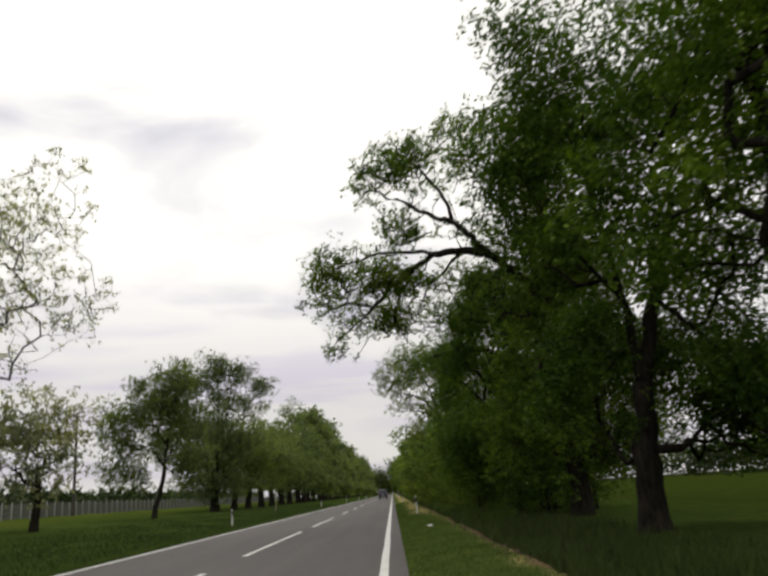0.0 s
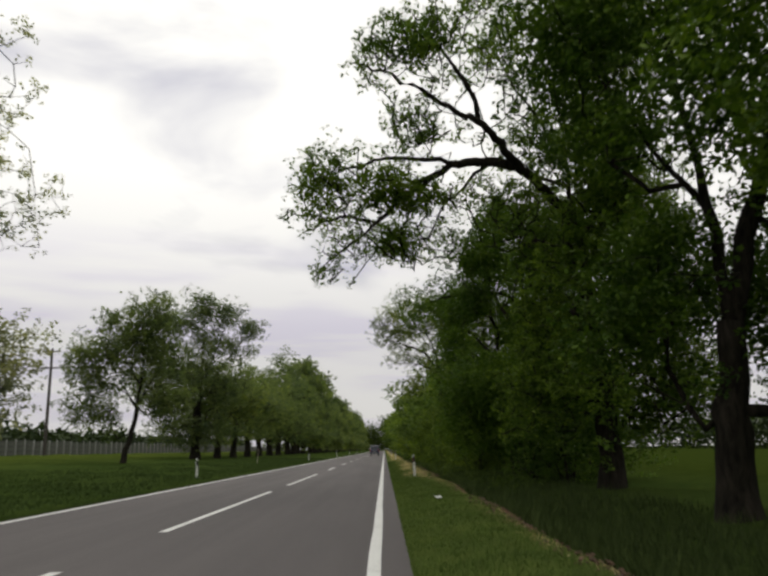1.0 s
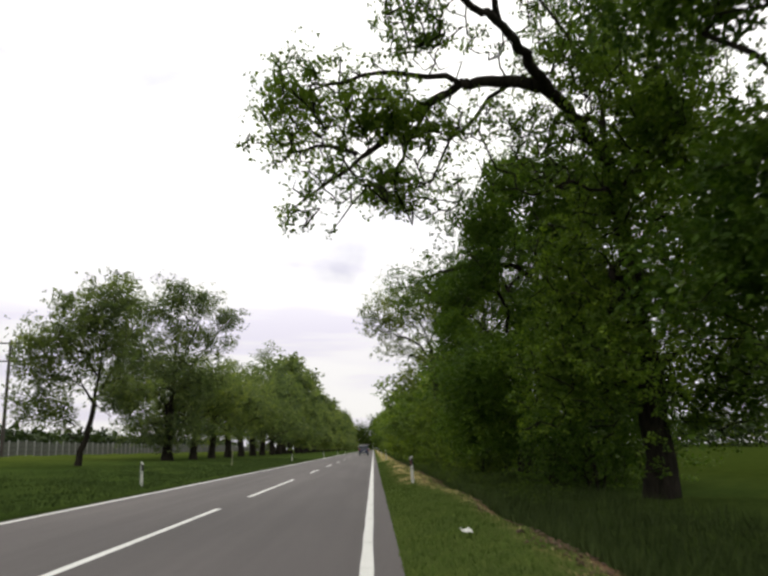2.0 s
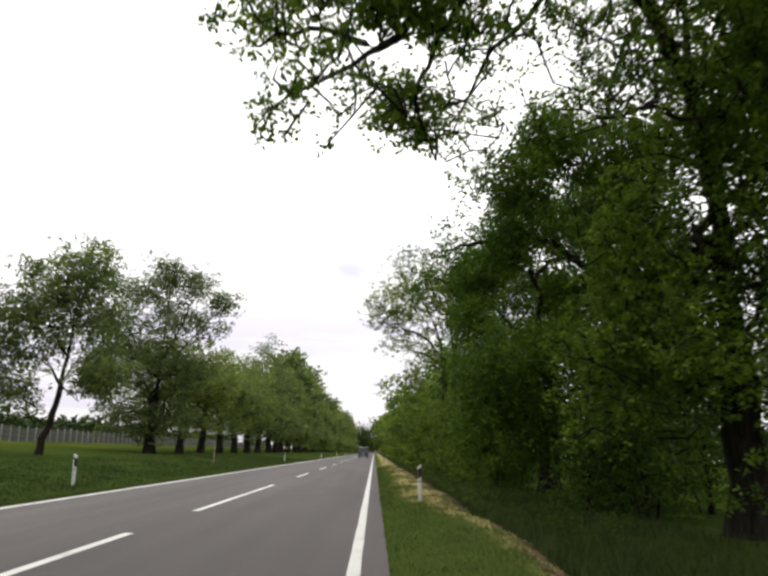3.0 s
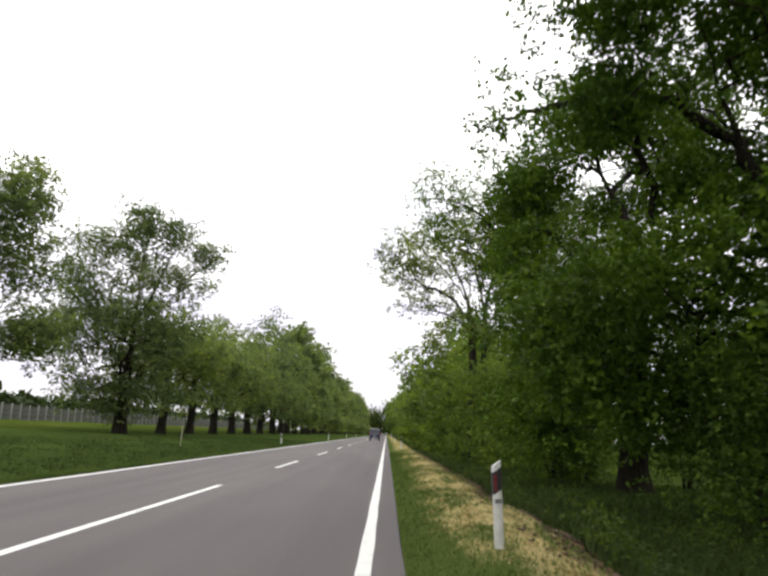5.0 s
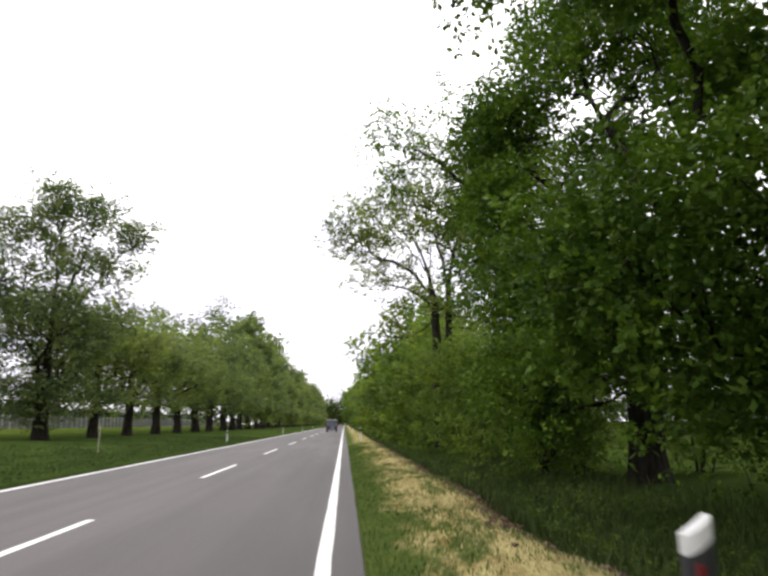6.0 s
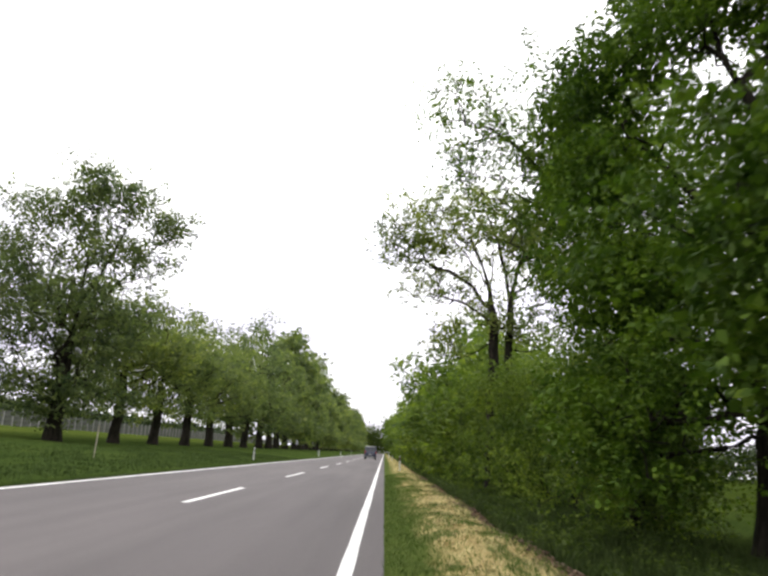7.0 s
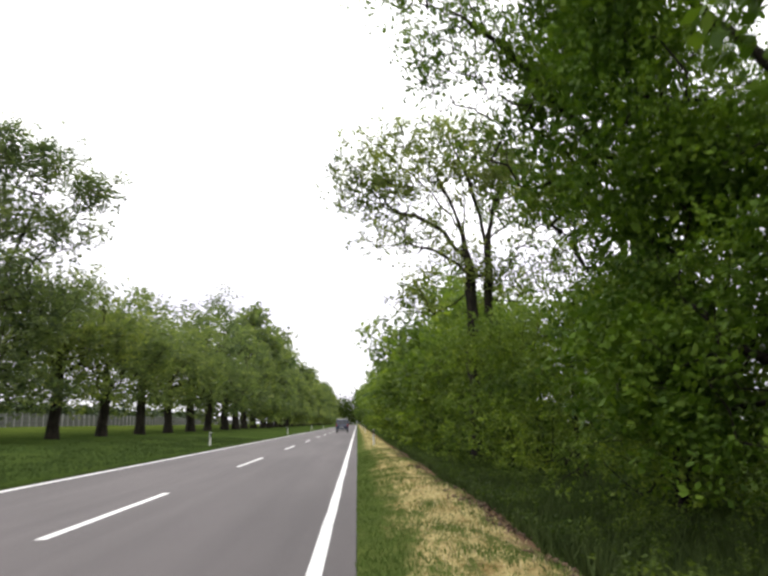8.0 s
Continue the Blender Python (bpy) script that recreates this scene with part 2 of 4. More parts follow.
ASPHALT = asphalt_material()
PAINT = paint_material()
GROUND = ground_material()
LEAF_DEEP = leaf_material("leaf_deep_green", (0.032, 0.066, 0.0105), (0.066, 0.121, 0.0175), (0.113, 0.171, 0.028), 0.22)
LEAF_FRESH = leaf_material("leaf_fresh_green", (0.048, 0.09, 0.016), (0.094, 0.153, 0.027), (0.152, 0.213, 0.042), 0.3)
LEAF_PALE = leaf_material("leaf_pale_green", (0.07, 0.096, 0.047), (0.11, 0.142, 0.07), (0.16, 0.194, 0.104), 0.48)
LEAF_SILVER = leaf_material("leaf_silver_green", (0.14, 0.15, 0.11), (0.21, 0.215, 0.175), (0.3, 0.295, 0.26), 0.5)
LEAF_BRIGHT = leaf_material("leaf_bright_green", (0.055, 0.092, 0.022), (0.102, 0.154, 0.036), (0.16, 0.21, 0.055), 0.34)
LEAF_WEED = leaf_material("weed_leaf", (0.024, 0.045, 0.012), (0.045, 0.075, 0.018), (0.075, 0.11, 0.028), 0.25)
BARK = bark_material("bark_dark", (0.009, 0.008, 0.007), (0.04, 0.034, 0.027))
BARK_GREY = bark_material("bark_grey", (0.045, 0.04, 0.036), (0.13, 0.118, 0.105))
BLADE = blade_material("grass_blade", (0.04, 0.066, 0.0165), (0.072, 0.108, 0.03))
# darker than the other grasses: canopy shade is partly put into this colour
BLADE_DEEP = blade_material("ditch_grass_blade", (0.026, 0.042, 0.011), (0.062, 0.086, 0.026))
BLADE_VERGE = blade_material("verge_grass_blade", (0.06, 0.1, 0.019), (0.13, 0.184, 0.042))
STRAW = blade_material("straw_blade", (0.24, 0.19, 0.09), (0.66, 0.57, 0.31))
EARTH = plain("crumbled_earth", (0.11, 0.068, 0.042), 0.95, 0, 0.5, 5)
WHITE_PLASTIC = plain("white_plastic", (0.62, 0.62, 0.6), 0.45, 0, 0.1, 9)
BLACK_PLASTIC = plain("black_plastic", (0.02, 0.02, 0.022), 0.4)
RED_REFLECTOR = plain("red_reflector", (0.15, 0.011, 0.012), 0.3)
WHITE_REFLECTOR = plain("white_reflector", (0.75, 0.76, 0.78), 0.2)
CONCRETE = plain("fence_concrete", (0.31, 0.31, 0.3), 0.85, 0, 0.2, 3)
LEAF_FAR = leaf_material("leaf_far_dark", (0.018, 0.03, 0.012), (0.03, 0.048, 0.02), (0.045, 0.066, 0.03), 0.12)
WEATHERED = plain("weathered_board", (0.07, 0.076, 0.062), 0.9, 0, 0.3, 2)
POLE_WOOD = plain("pole_wood", (0.045, 0.038, 0.032), 0.85, 0, 0.25, 4)
PALE_WOOD = plain("pale_wood", (0.35, 0.31, 0.25), 0.8, 0, 0.15, 5)
STEEL = plain("galvanised_steel", (0.35, 0.36, 0.37), 0.45, 0.8)
CAR_BLUE = plain("car_paint_blue", (0.009, 0.018, 0.05), 0.3, 0.0, 0.05)
RUBBER = plain("tyre_rubber", (0.02, 0.02, 0.02), 0.85)
RED_LAMP = plain("red_lamp", (0.35, 0.02, 0.02), 0.2)
GLASS_DARK, _t, _b = material("car_glass")
_b.inputs["Base Color"].default_value = (0.02, 0.025, 0.03, 1)
_b.inputs["Roughness"].default_value = 0.06


# ---- helpers for meshes ----
def part(name, bm, mat, parent=None, label="", smooth=False):
    me = bpy.data.meshes.new(name)
    if isinstance(bm, tuple):
        verts, faces = bm
        me.from_pydata(verts, [], faces)
    else:
        bm.to_mesh(me)
        bm.free()
    if smooth:
        me.shade_smooth()
    me.materials.append(mat)
    ob = new(name, me)
    if parent is not None:
        ob.parent = parent
    if label:
        tagged(ob, label)
    return ob


def box(bm, x0, x1, y0, y1, z0, z1, bevel=0.0):
    g = bmesh.ops.create_cube(bm, size=1.0)["verts"]
    for v in g:
        v.co = Vector((x0 + (v.co.x + 0.5) * (x1 - x0), y0 + (v.co.y + 0.5) * (y1 - y0), z0 + (v.co.z + 0.5) * (z1 - z0)))
    if bevel:
        edges = list({e for v in g for e in v.link_edges})
        bmesh.ops.bevel(bm, geom=edges, offset=bevel, segments=2, affect="EDGES", profile=0.5)
    return bm


def boxed(*args, **kw):
    return box(bmesh.new(), *args, **kw)


def tri_mesh(name, verts, faces_idx, mat, parent=None):
    """A mesh from numpy arrays: verts (n, 3), faces (m, k)."""
    me = bpy.data.meshes.new(name)
    n, (m, k) = len(verts), faces_idx.shape
    me.vertices.add(n)
    me.vertices.foreach_set("co", np.asarray(verts, np.float32).ravel())
    me.loops.add(m * k)
    me.loops.foreach_set("vertex_index", faces_idx.astype(np.int32).ravel())
    me.polygons.add(m)
    me.polygons.foreach_set("loop_start", np.arange(0, m * k, k, dtype=np.int32))
    me.update(calc_edges=True)
    me.materials.append(mat)
    ob = new(name, me)
    if parent is not None:
        ob.parent = parent
    return ob


# ---- ground ----
PROFILE_X = [-2600, -60, -38, -20, -9, -7.56, -7.44, -7.36, 0.36, 0.42, 0.55, 1.4, 2.05, 2.4, 3.5, 5, 9, 14, 60, 2600]
PROFILE_Z = [1.4, 1.3, 1.15, 0.45, 0.14, 0.1, 0.07, -0.1, -0.1, 0.02, 0.04, 0.2, 0.18, 0.06, -0.5, -0.58, -0.45, -0.5, -0.6, -0.6]


def ground_z(x, y):
    x = np.asarray(x, float)
    y = np.asarray(y, float)
    z = np.interp(x, PROFILE_X, PROFILE_Z)
    off = np.clip(np.maximum(x - 0.5, -7.5 - x) / 1.2, 0, 1)
    rough = 0.03 * np.sin(1.9 * x + 0.7 * y) + 0.04 * np.sin(0.63 * y + 0.4 * x + 1.0) + 0.025 * np.sin(2.7 * y - 1.1 * x)
    return z + off * rough


def build_ground():
    xs = np.unique(np.concatenate([
        np.array([-2600, -1500, -800, -400, -200, -120, -80, -60, -50, -44, -38]), np.arange(-34, -10, 2.0), np.arange(-10, -7.5, 0.5),
        np.array([-7.56, -7.5, -7.44, -7.4, -7.36, -4, 0.36, 0.42, 0.48]), np.arange(0.55, 5.0, 0.22), np.arange(5.2, 14, 0.8),
        np.array([16, 20, 26, 34, 46, 60, 90, 140, 220, 400, 800, 1500, 2600])]))
    ys = np.unique(np.concatenate([np.array([-2600, -1200, -500, -200, -90, -40, -15]), np.arange(0, 96, 0.6), np.arange(96, 240, 4.0),
                                   np.array([260, 300, 360, 450, 600, 800, 1200, 1800, 2600])]))
    gx, gy = np.meshgrid(xs, ys)
    verts = np.stack([gx, gy, ground_z(gx, gy)], -1).reshape(-1, 3)
    nx = len(xs)
    i, j = np.meshgrid(np.arange(nx - 1), np.arange(len(ys) - 1))
    a = (j * nx + i).ravel()
    ob = tri_mesh("ground", verts, np.stack([a, a + 1, a + 1 + nx, a + nx], 1), GROUND)
    tagged(ob, "grassy verges and fields with dry mown strip", "ground", kind="structure")


build_ground()


def build_road():
    bm = bmesh.new()
    ys = [-60 + 6 * k for k in range(0, 128)]
    rng = random.Random(3)
    rows = []
    for y in ys:
        wl, wr = rng.uniform(-0.03, 0.03), rng.uniform(-0.03, 0.03)
        row = [(-7.4 + wl, y, -0.06), (-7.37 + wl, y, -0.004), (-3.5, y, 0.0), (0.40 + wr, y, -0.004), (0.44 + wr, y, -0.06)]
        rows.append([bm.verts.new(p) for p in row])
    for r0, r1 in zip(rows, rows[1:]):
        for k in range(4):
            bm.faces.new((r0[k], r0[k + 1], r1[k + 1], r1[k]))
    road = tagged(part("road", bm, ASPHALT), "grey worn two-lane asphalt country road", "road", kind="structure")

    def stripe(name, x0, x1, y0, y1, seed, step=1.5):
        r = random.Random(seed)
        b = bmesh.new()
        n = max(2, int((y1 - y0) / step))
        prev = None
        for k in range(n + 1):
            y = y0 + (y1 - y0) * k / n
            j0, j1 = r.uniform(-0.008, 0.008), r.uniform(-0.008, 0.008)
            now = (b.verts.new((x0 + j0, y, 0.004)), b.verts.new((x1 + j1, y, 0.004)))
            if prev:
                b.faces.new((prev[0], prev[1], now[1], now[0]))
            prev = now
        return part(name, b, PAINT, road)

    stripe("edge_line", -0.075, 0.075, -60, 690, 1)
    stripe("edge_line", -7.2, -7.04, -60, 690, 2)
    dashes = [(-5.5, 6.5), (11.0, 23.1), (27.2, 39.15), (43.5, 56.0), (64.7, 71.0), (80.3, 87.0)]
    y = 96.6
    while y < 600:
        dashes.append((y, y + 6.7))
        y += 16.3
    for k, (a, c) in enumerate(dashes):
        stripe("centre_dash", -3.57, -3.43, a, c, 10 + k)


build_road()


# ---- trees ----
def in_blobs(rng, blobs, n, gather=8, loose=0.9, flat=0.62):
    """Points in the ellipsoids, gathered in clumps with gaps between them."""
    vol = np.array([b[3] * b[4] * b[5] * (b[6] if len(b) > 6 else 1.0) for b in blobs])
    m = max(4, n // gather)
    pick = rng.choice(len(blobs), m, p=vol / vol.sum())
    d = rng.normal(size=(m, 3))
    d /= np.linalg.norm(d, axis=1)[:, None]
    r = rng.random(m) ** 0.42
    b = np.array([q[:6] for q in blobs])[pick]
    heart = b[:, :3] + d * r[:, None] * b[:, 3:6]
    return heart[rng.integers(0, m, n)] + np.clip(rng.normal(size=(n, 3)), -1.25, 1.25) * np.array([loose, loose, loose * flat])


def curved(points, m=4):
    """A smooth line through the points."""
    q = [np.array(p, float) for p in points]
    q = [2 * q[0] - q[1]] + q + [2 * q[-1] - q[-2]]
    out = []
    for k in range(1, len(q) - 2):
        for j in range(m):
            f = j / m
            out.append(tuple(0.5 * (2 * q[k] + (q[k + 1] - q[k - 1]) * f + (2 * q[k - 1] - 5 * q[k] + 4 * q[k + 1] - q[k + 2]) * f * f
                                    + (3 * q[k] - q[k - 1] - 3 * q[k + 1] + q[k + 2]) * f ** 3)))
    return out + [tuple(q[-2])]


def branching(rng, stems, blobs, n, trunk_r, step=0.9, twig=0.012, clump=(8, 0.9, 0.62), stout=0.0):
    """Nodes, parents and radii of a tree: stems are polylines from the ground, limbs reach from them to points of the crown."""
    pts, par, ok = [], [], []
    for s in stems:
        last = -1
        s = [Vector(p) for p in curved(s)]
        if s[0].z > 0.5 and pts:
            last = int(np.argmin(np.linalg.norm(np.array(pts) - np.array(s[0]), axis=1)))
        for a, b in zip(s, s[1:]):
            m = max(1, int((b - a).length / 0.7))
            for k in range(m):
                p = a.lerp(b, k / m)
                if last >= 0:
                    p += Vector(rng.normal(size=3) * 0.05)
                pts.append(tuple(p)), par.append(last), ok.append(p.z)
                last = len(pts) - 1
        pts.append(tuple(s[-1])), par.append(last), ok.append(s[-1].z)
    kept = len(pts)
    fork = min(b[2] - b[5] for b in blobs)
    P = np.zeros((len(pts) + n * 14, 3))
    P[:len(pts)] = pts
    count = len(pts)
    low = np.full(len(P), False)
    low[:count] = np.array(ok) < min(max(fork * 1.1, 0.3), max(ok) * 0.8)
    goals = in_blobs(rng, blobs, n, *clump)
    top = np.array(stems[0][1])
    goals = goals[np.argsort(np.linalg.norm(goals - top, axis=1))]
    for g in goals:
        d = np.linalg.norm(P[:count] - g, axis=1) + 0.5 * np.maximum(0, P[:count, 2] - g[2])
        d[low[:count]] += 50
        k = int(np.argmin(d))
        a = P[k].copy()
        length = np.linalg.norm(g - a)
        m = max(1, min(12, int(length / step)))
        side = rng.normal(size=3) * 0.07 * length
        if par[k] >= 0:
            along = a - P[par[k]]
            side = side + along / (np.linalg.norm(along) + 1e-9) * 0.22 * length
        side[2] += 0.05 * length
        last = k
        for q in range(1, m + 1):
            f = q / m
            p = a + (g - a) * f + side * math.sin(math.pi * f) * (0.5 if m == 1 else 1.0) + rng.normal(size=3) * 0.04 * (f < 1)
            P[count] = p
            par.append(last)
            last = count
            count += 1
    P, par = P[:count], np.array(par)
    load = np.ones(count)
    has = np.zeros(count, bool)
    has[par[par >= 0]] = True
    load[has] = 0.0
    for k in range(count - 1, -1, -1):
        if par[k] >= 0:
            load[par[k]] += load[k]
    root = load[par < 0].max()
    rad = np.maximum(trunk_r * (load / root) ** 0.68, twig)
    for k in range(kept - 1, 0, -1):
        if par[k] >= 0:
            rad[par[k]] = max(rad[par[k]], min(rad[k] + 0.035 * stout, stout))
    return P, par, rad, load


def tubes(P, par, rad, flare=1.5, thin=0.0):
    kids = [[] for _ in P]
    for k, p in enumerate(par):
        if p >= 0:
            kids[p].append(k)
    chains = []
    starts = [(k, None) for k, p in enumerate(par) if p < 0]
    while starts:
        k, origin = starts.pop()
        chain = [] if origin is None else [(P[origin], min(rad[origin], rad[k] * 1.25))]
        base = origin is None
        while True:
            chain.append((P[k], rad[k]))
            if not kids[k]:
                break
            best = max(kids[k], key=lambda c: rad[c])
            starts += [(c, k) for c in kids[k] if c != best]
            k = best
        if len(chain) > 1 and max(r for _, r in chain[1:]) >= thin:
            chains.append((chain, base))
    verts, faces, off = [], [], 0
    for chain, base in chains:
        pts = np.array([c[0] for c in chain])
        rs = np.array([c[1] for c in chain])
        if base:
            h = pts[:, 2] - pts[0, 2]
            rs = rs * (1 + (flare - 1) * np.exp(-h / 0.45))
            pts[0, 2] -= 0.35
        rs[-1] *= 0.35
        sides = 12 if rs.max() > 0.25 else 7 if rs.max() > 0.07 else 4
        tan = np.gradient(pts, axis=0)
        tan /= np.linalg.norm(tan, axis=1)[:, None] + 1e-9
        ref = np.tile(np.array([1.0, 0.13, 0.07]), (len(pts), 1))
        ref[np.abs(tan[:, 0]) > 0.85] = (0.1, 1, 0.05)
        u = np.cross(tan, ref)
        u /= np.linalg.norm(u, axis=1)[:, None] + 1e-9
        v = np.cross(tan, u)
        a = np.arange(sides) * 2 * math.pi / sides
        lump = 1.0 + 0.10 * np.sin(3 * a + pts[0, 0]) * (rs.max() > 0.25) + 0.05 * np.sin(5 * a + pts[0, 1])
        ring = pts[:, None] + rs[:, None, None] * lump[None, :, None] * (np.cos(a)[None, :, None] * u[:, None] + np.sin(a)[None, :, None] * v[:, None])
        verts.append(ring.reshape(-1, 3))
        m = len(pts)
        j, i = np.meshgrid(np.arange(m - 1), np.arange(sides), indexing="ij")
        q = off + j * sides + i
        q2 = off + j * sides + (i + 1) % sides
        faces.append(np.stack([q, q2, q2 + sides, q + sides], -1).reshape(-1, 4))
        off += m * sides
    return np.concatenate(verts), np.concatenate(faces)


def leaves(rng, centres, per, spread, size, kite=False, sprig=7):
    """Leaves in sprigs: each sprig is a loose rosette, and the sprigs gather round the centres."""
    many = max(1, round(per / sprig))
    own = np.repeat(rng.uniform(0.6, 1.3, (len(centres), 1)), many, axis=0)
    hubs = np.repeat(centres, many, axis=0)
    hubs = hubs + np.clip(rng.normal(size=hubs.shape), -1.6, 1.6) * np.array(spread) * own
    n = len(hubs) * sprig
    d = rng.normal(size=(n, 3))
    d[:, 2] = 0.7 * d[:, 2] - 0.3
    d /= np.linalg.norm(d, axis=1)[:, None]
    length = size * rng.uniform(0.65, 1.35, (n, 1))
    c = np.repeat(hubs, sprig, axis=0) + d * length * 0.8
    s = np.cross(d, rng.normal(size=(n, 3)) * 0.6 + np.array([0, 0, 1.0]))
    s /= np.linalg.norm(s, axis=1)[:, None] + 1e-9
    w = length * rng.uniform(0.48, 0.78, (n, 1))
    if not kite:
        v = np.stack([c - d * length / 2, c + s * w / 2 + d * length * 0.3, c - s * w / 2 + d * length * rng.uniform(0.3, 0.6, (n, 1))], 1)
        return v.reshape(-1, 3), np.arange(3 * n).reshape(-1, 3)
    v = np.stack([c - d * length / 2, c + s * w / 2 + d * length * 0.08, c + d * length / 2, c - s * w / 2 + d * length * 0.08], 1)
    return v.reshape(-1, 3), np.arange(4 * n).reshape(-1, 4)


def inner_leaves(rng, blob, cover, corners):
    """The denser, broader leaves in the shade inside one bough of a crown."""
    c, size = np.array(blob[:3]), np.array(blob[3:6])
    n = int(cover * 3.1 * 0.5 * (size[0] + size[1]) * size[2] / 0.0145)
    d = rng.normal(size=(n, 3))
    d *= (rng.random((n, 1)) ** 0.4 * 0.74) / np.linalg.norm(d, axis=1)[:, None]
    keep = c[2] + d[:, 2] * size[2] > 0.2
    v, _ = leaves(rng, c + d[keep] * size, 1, (0.1, 0.1, 0.1), 0.185, corners == 4, 1)
    return v


def tree(name, x, y, stems, blobs, n, trunk_r, per, size, spread, leaf, bark, label, category="tree", seed=1, thin=0.0, bare=0.0, group="", twig=0.012, kite=False, clump=(8, 0.9, 0.62), open_x=-99.0, open_z=99.0, stout=0.0, sprig=7, from_foot=True, core=0.0, airy=99.0):
    """A tree or shrub at (x, y); stems and blobs are given from its foot, or in the place's own metres."""
    rng = np.random.default_rng(seed)
    root = new(name)
    foot = (x, y, float(ground_z(x, y)))
    root.location = foot
    if not from_foot:
        stems = [[tuple(p[i] - foot[i] for i in range(3)) for p in s] for s in stems]
        blobs = [tuple(b[i] - foot[i] for i in range(3)) + tuple(b[3:]) for b in blobs]
    P, par, rad, load = branching(rng, stems, blobs, n, trunk_r, twig=twig, clump=clump, stout=stout)
    v, f = tubes(P, par, rad, thin=thin)
    trunk = tri_mesh("trunk", v, f, bark, root)
    trunk.data.shade_smooth()
    tips = P[load <= 2]
    tips = tips[tips[:, 2] > 0.25]
    if bare:
        tips = tips[rng.random(len(tips)) > bare]
    v, f = leaves(rng, tips, per, spread, size, kite, sprig)
    k = f.shape[1]
    v = v.reshape(-1, k, 3)
    v = v[((v[:, 0, 0] > open_x) | (rng.random(len(v)) < 0.72)) & ((v[:, 0, 2] < open_z) | (rng.random(len(v)) < 0.45))].reshape(-1, 3)
    if core:
        v = np.concatenate([v] + [inner_leaves(rng, b, core * (0.45 if b[2] > airy else 1.0), k) for b in blobs if min(b[3:6]) > 1.1])
    f = np.arange(len(v)).reshape(-1, k)
    tri_mesh("crown" if category == "tree" else "foliage", v, f, leaf, root)
    tagged(root, label, category, group)
    return root


def place(proto, x, y, turn=0.0, scale=1.0, label="", group=""):
    ob = copy_thing(proto, pose(x, y, float(ground_z(x, y)), 0, 0, turn) @ Matrix.Diagonal((scale, scale, scale, 1)))
    if label:
        tagged(ob, label)
    if group:
        tagged(ob, group=group)
    return ob


def trunk_line(h, lean=(0, 0), bend=0.15):
    return [(0, 0, 0), (lean[0] * 0.35 + bend, lean[1] * 0.35, h * 0.45), (lean[0], lean[1], h)]


ROW_R, ROW_L = "trees along the field side", "trees along the far roadside"

# big trees beside the near verge
BOUGHS = (12, 0.8, 0.85)
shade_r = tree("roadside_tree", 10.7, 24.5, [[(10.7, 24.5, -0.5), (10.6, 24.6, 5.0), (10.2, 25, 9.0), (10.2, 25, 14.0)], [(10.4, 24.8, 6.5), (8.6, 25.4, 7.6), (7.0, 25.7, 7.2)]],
     [(11.0, 25, 14.0, 4.0, 4.2, 4.6), (9.2, 25.5, 9.6, 2.8, 3.0, 2.8, 1.1), (7.3, 25.8, 6.4, 1.4, 1.8, 1.6, 1.3), (11.8, 25, 6.4, 2.8, 3.0, 2.6, 1.2), (8.8, 24.2, 7.6, 1.7, 0.9, 1.3, 2.0)],
     480, 0.42, 49, 0.175, (0.42, 0.42, 0.36), LEAF_DEEP, BARK, "tall dark green tree with low hanging twigs", seed=11, thin=0.016, group=ROW_R, clump=BOUGHS, kite=True, core=1.5, from_foot=False)
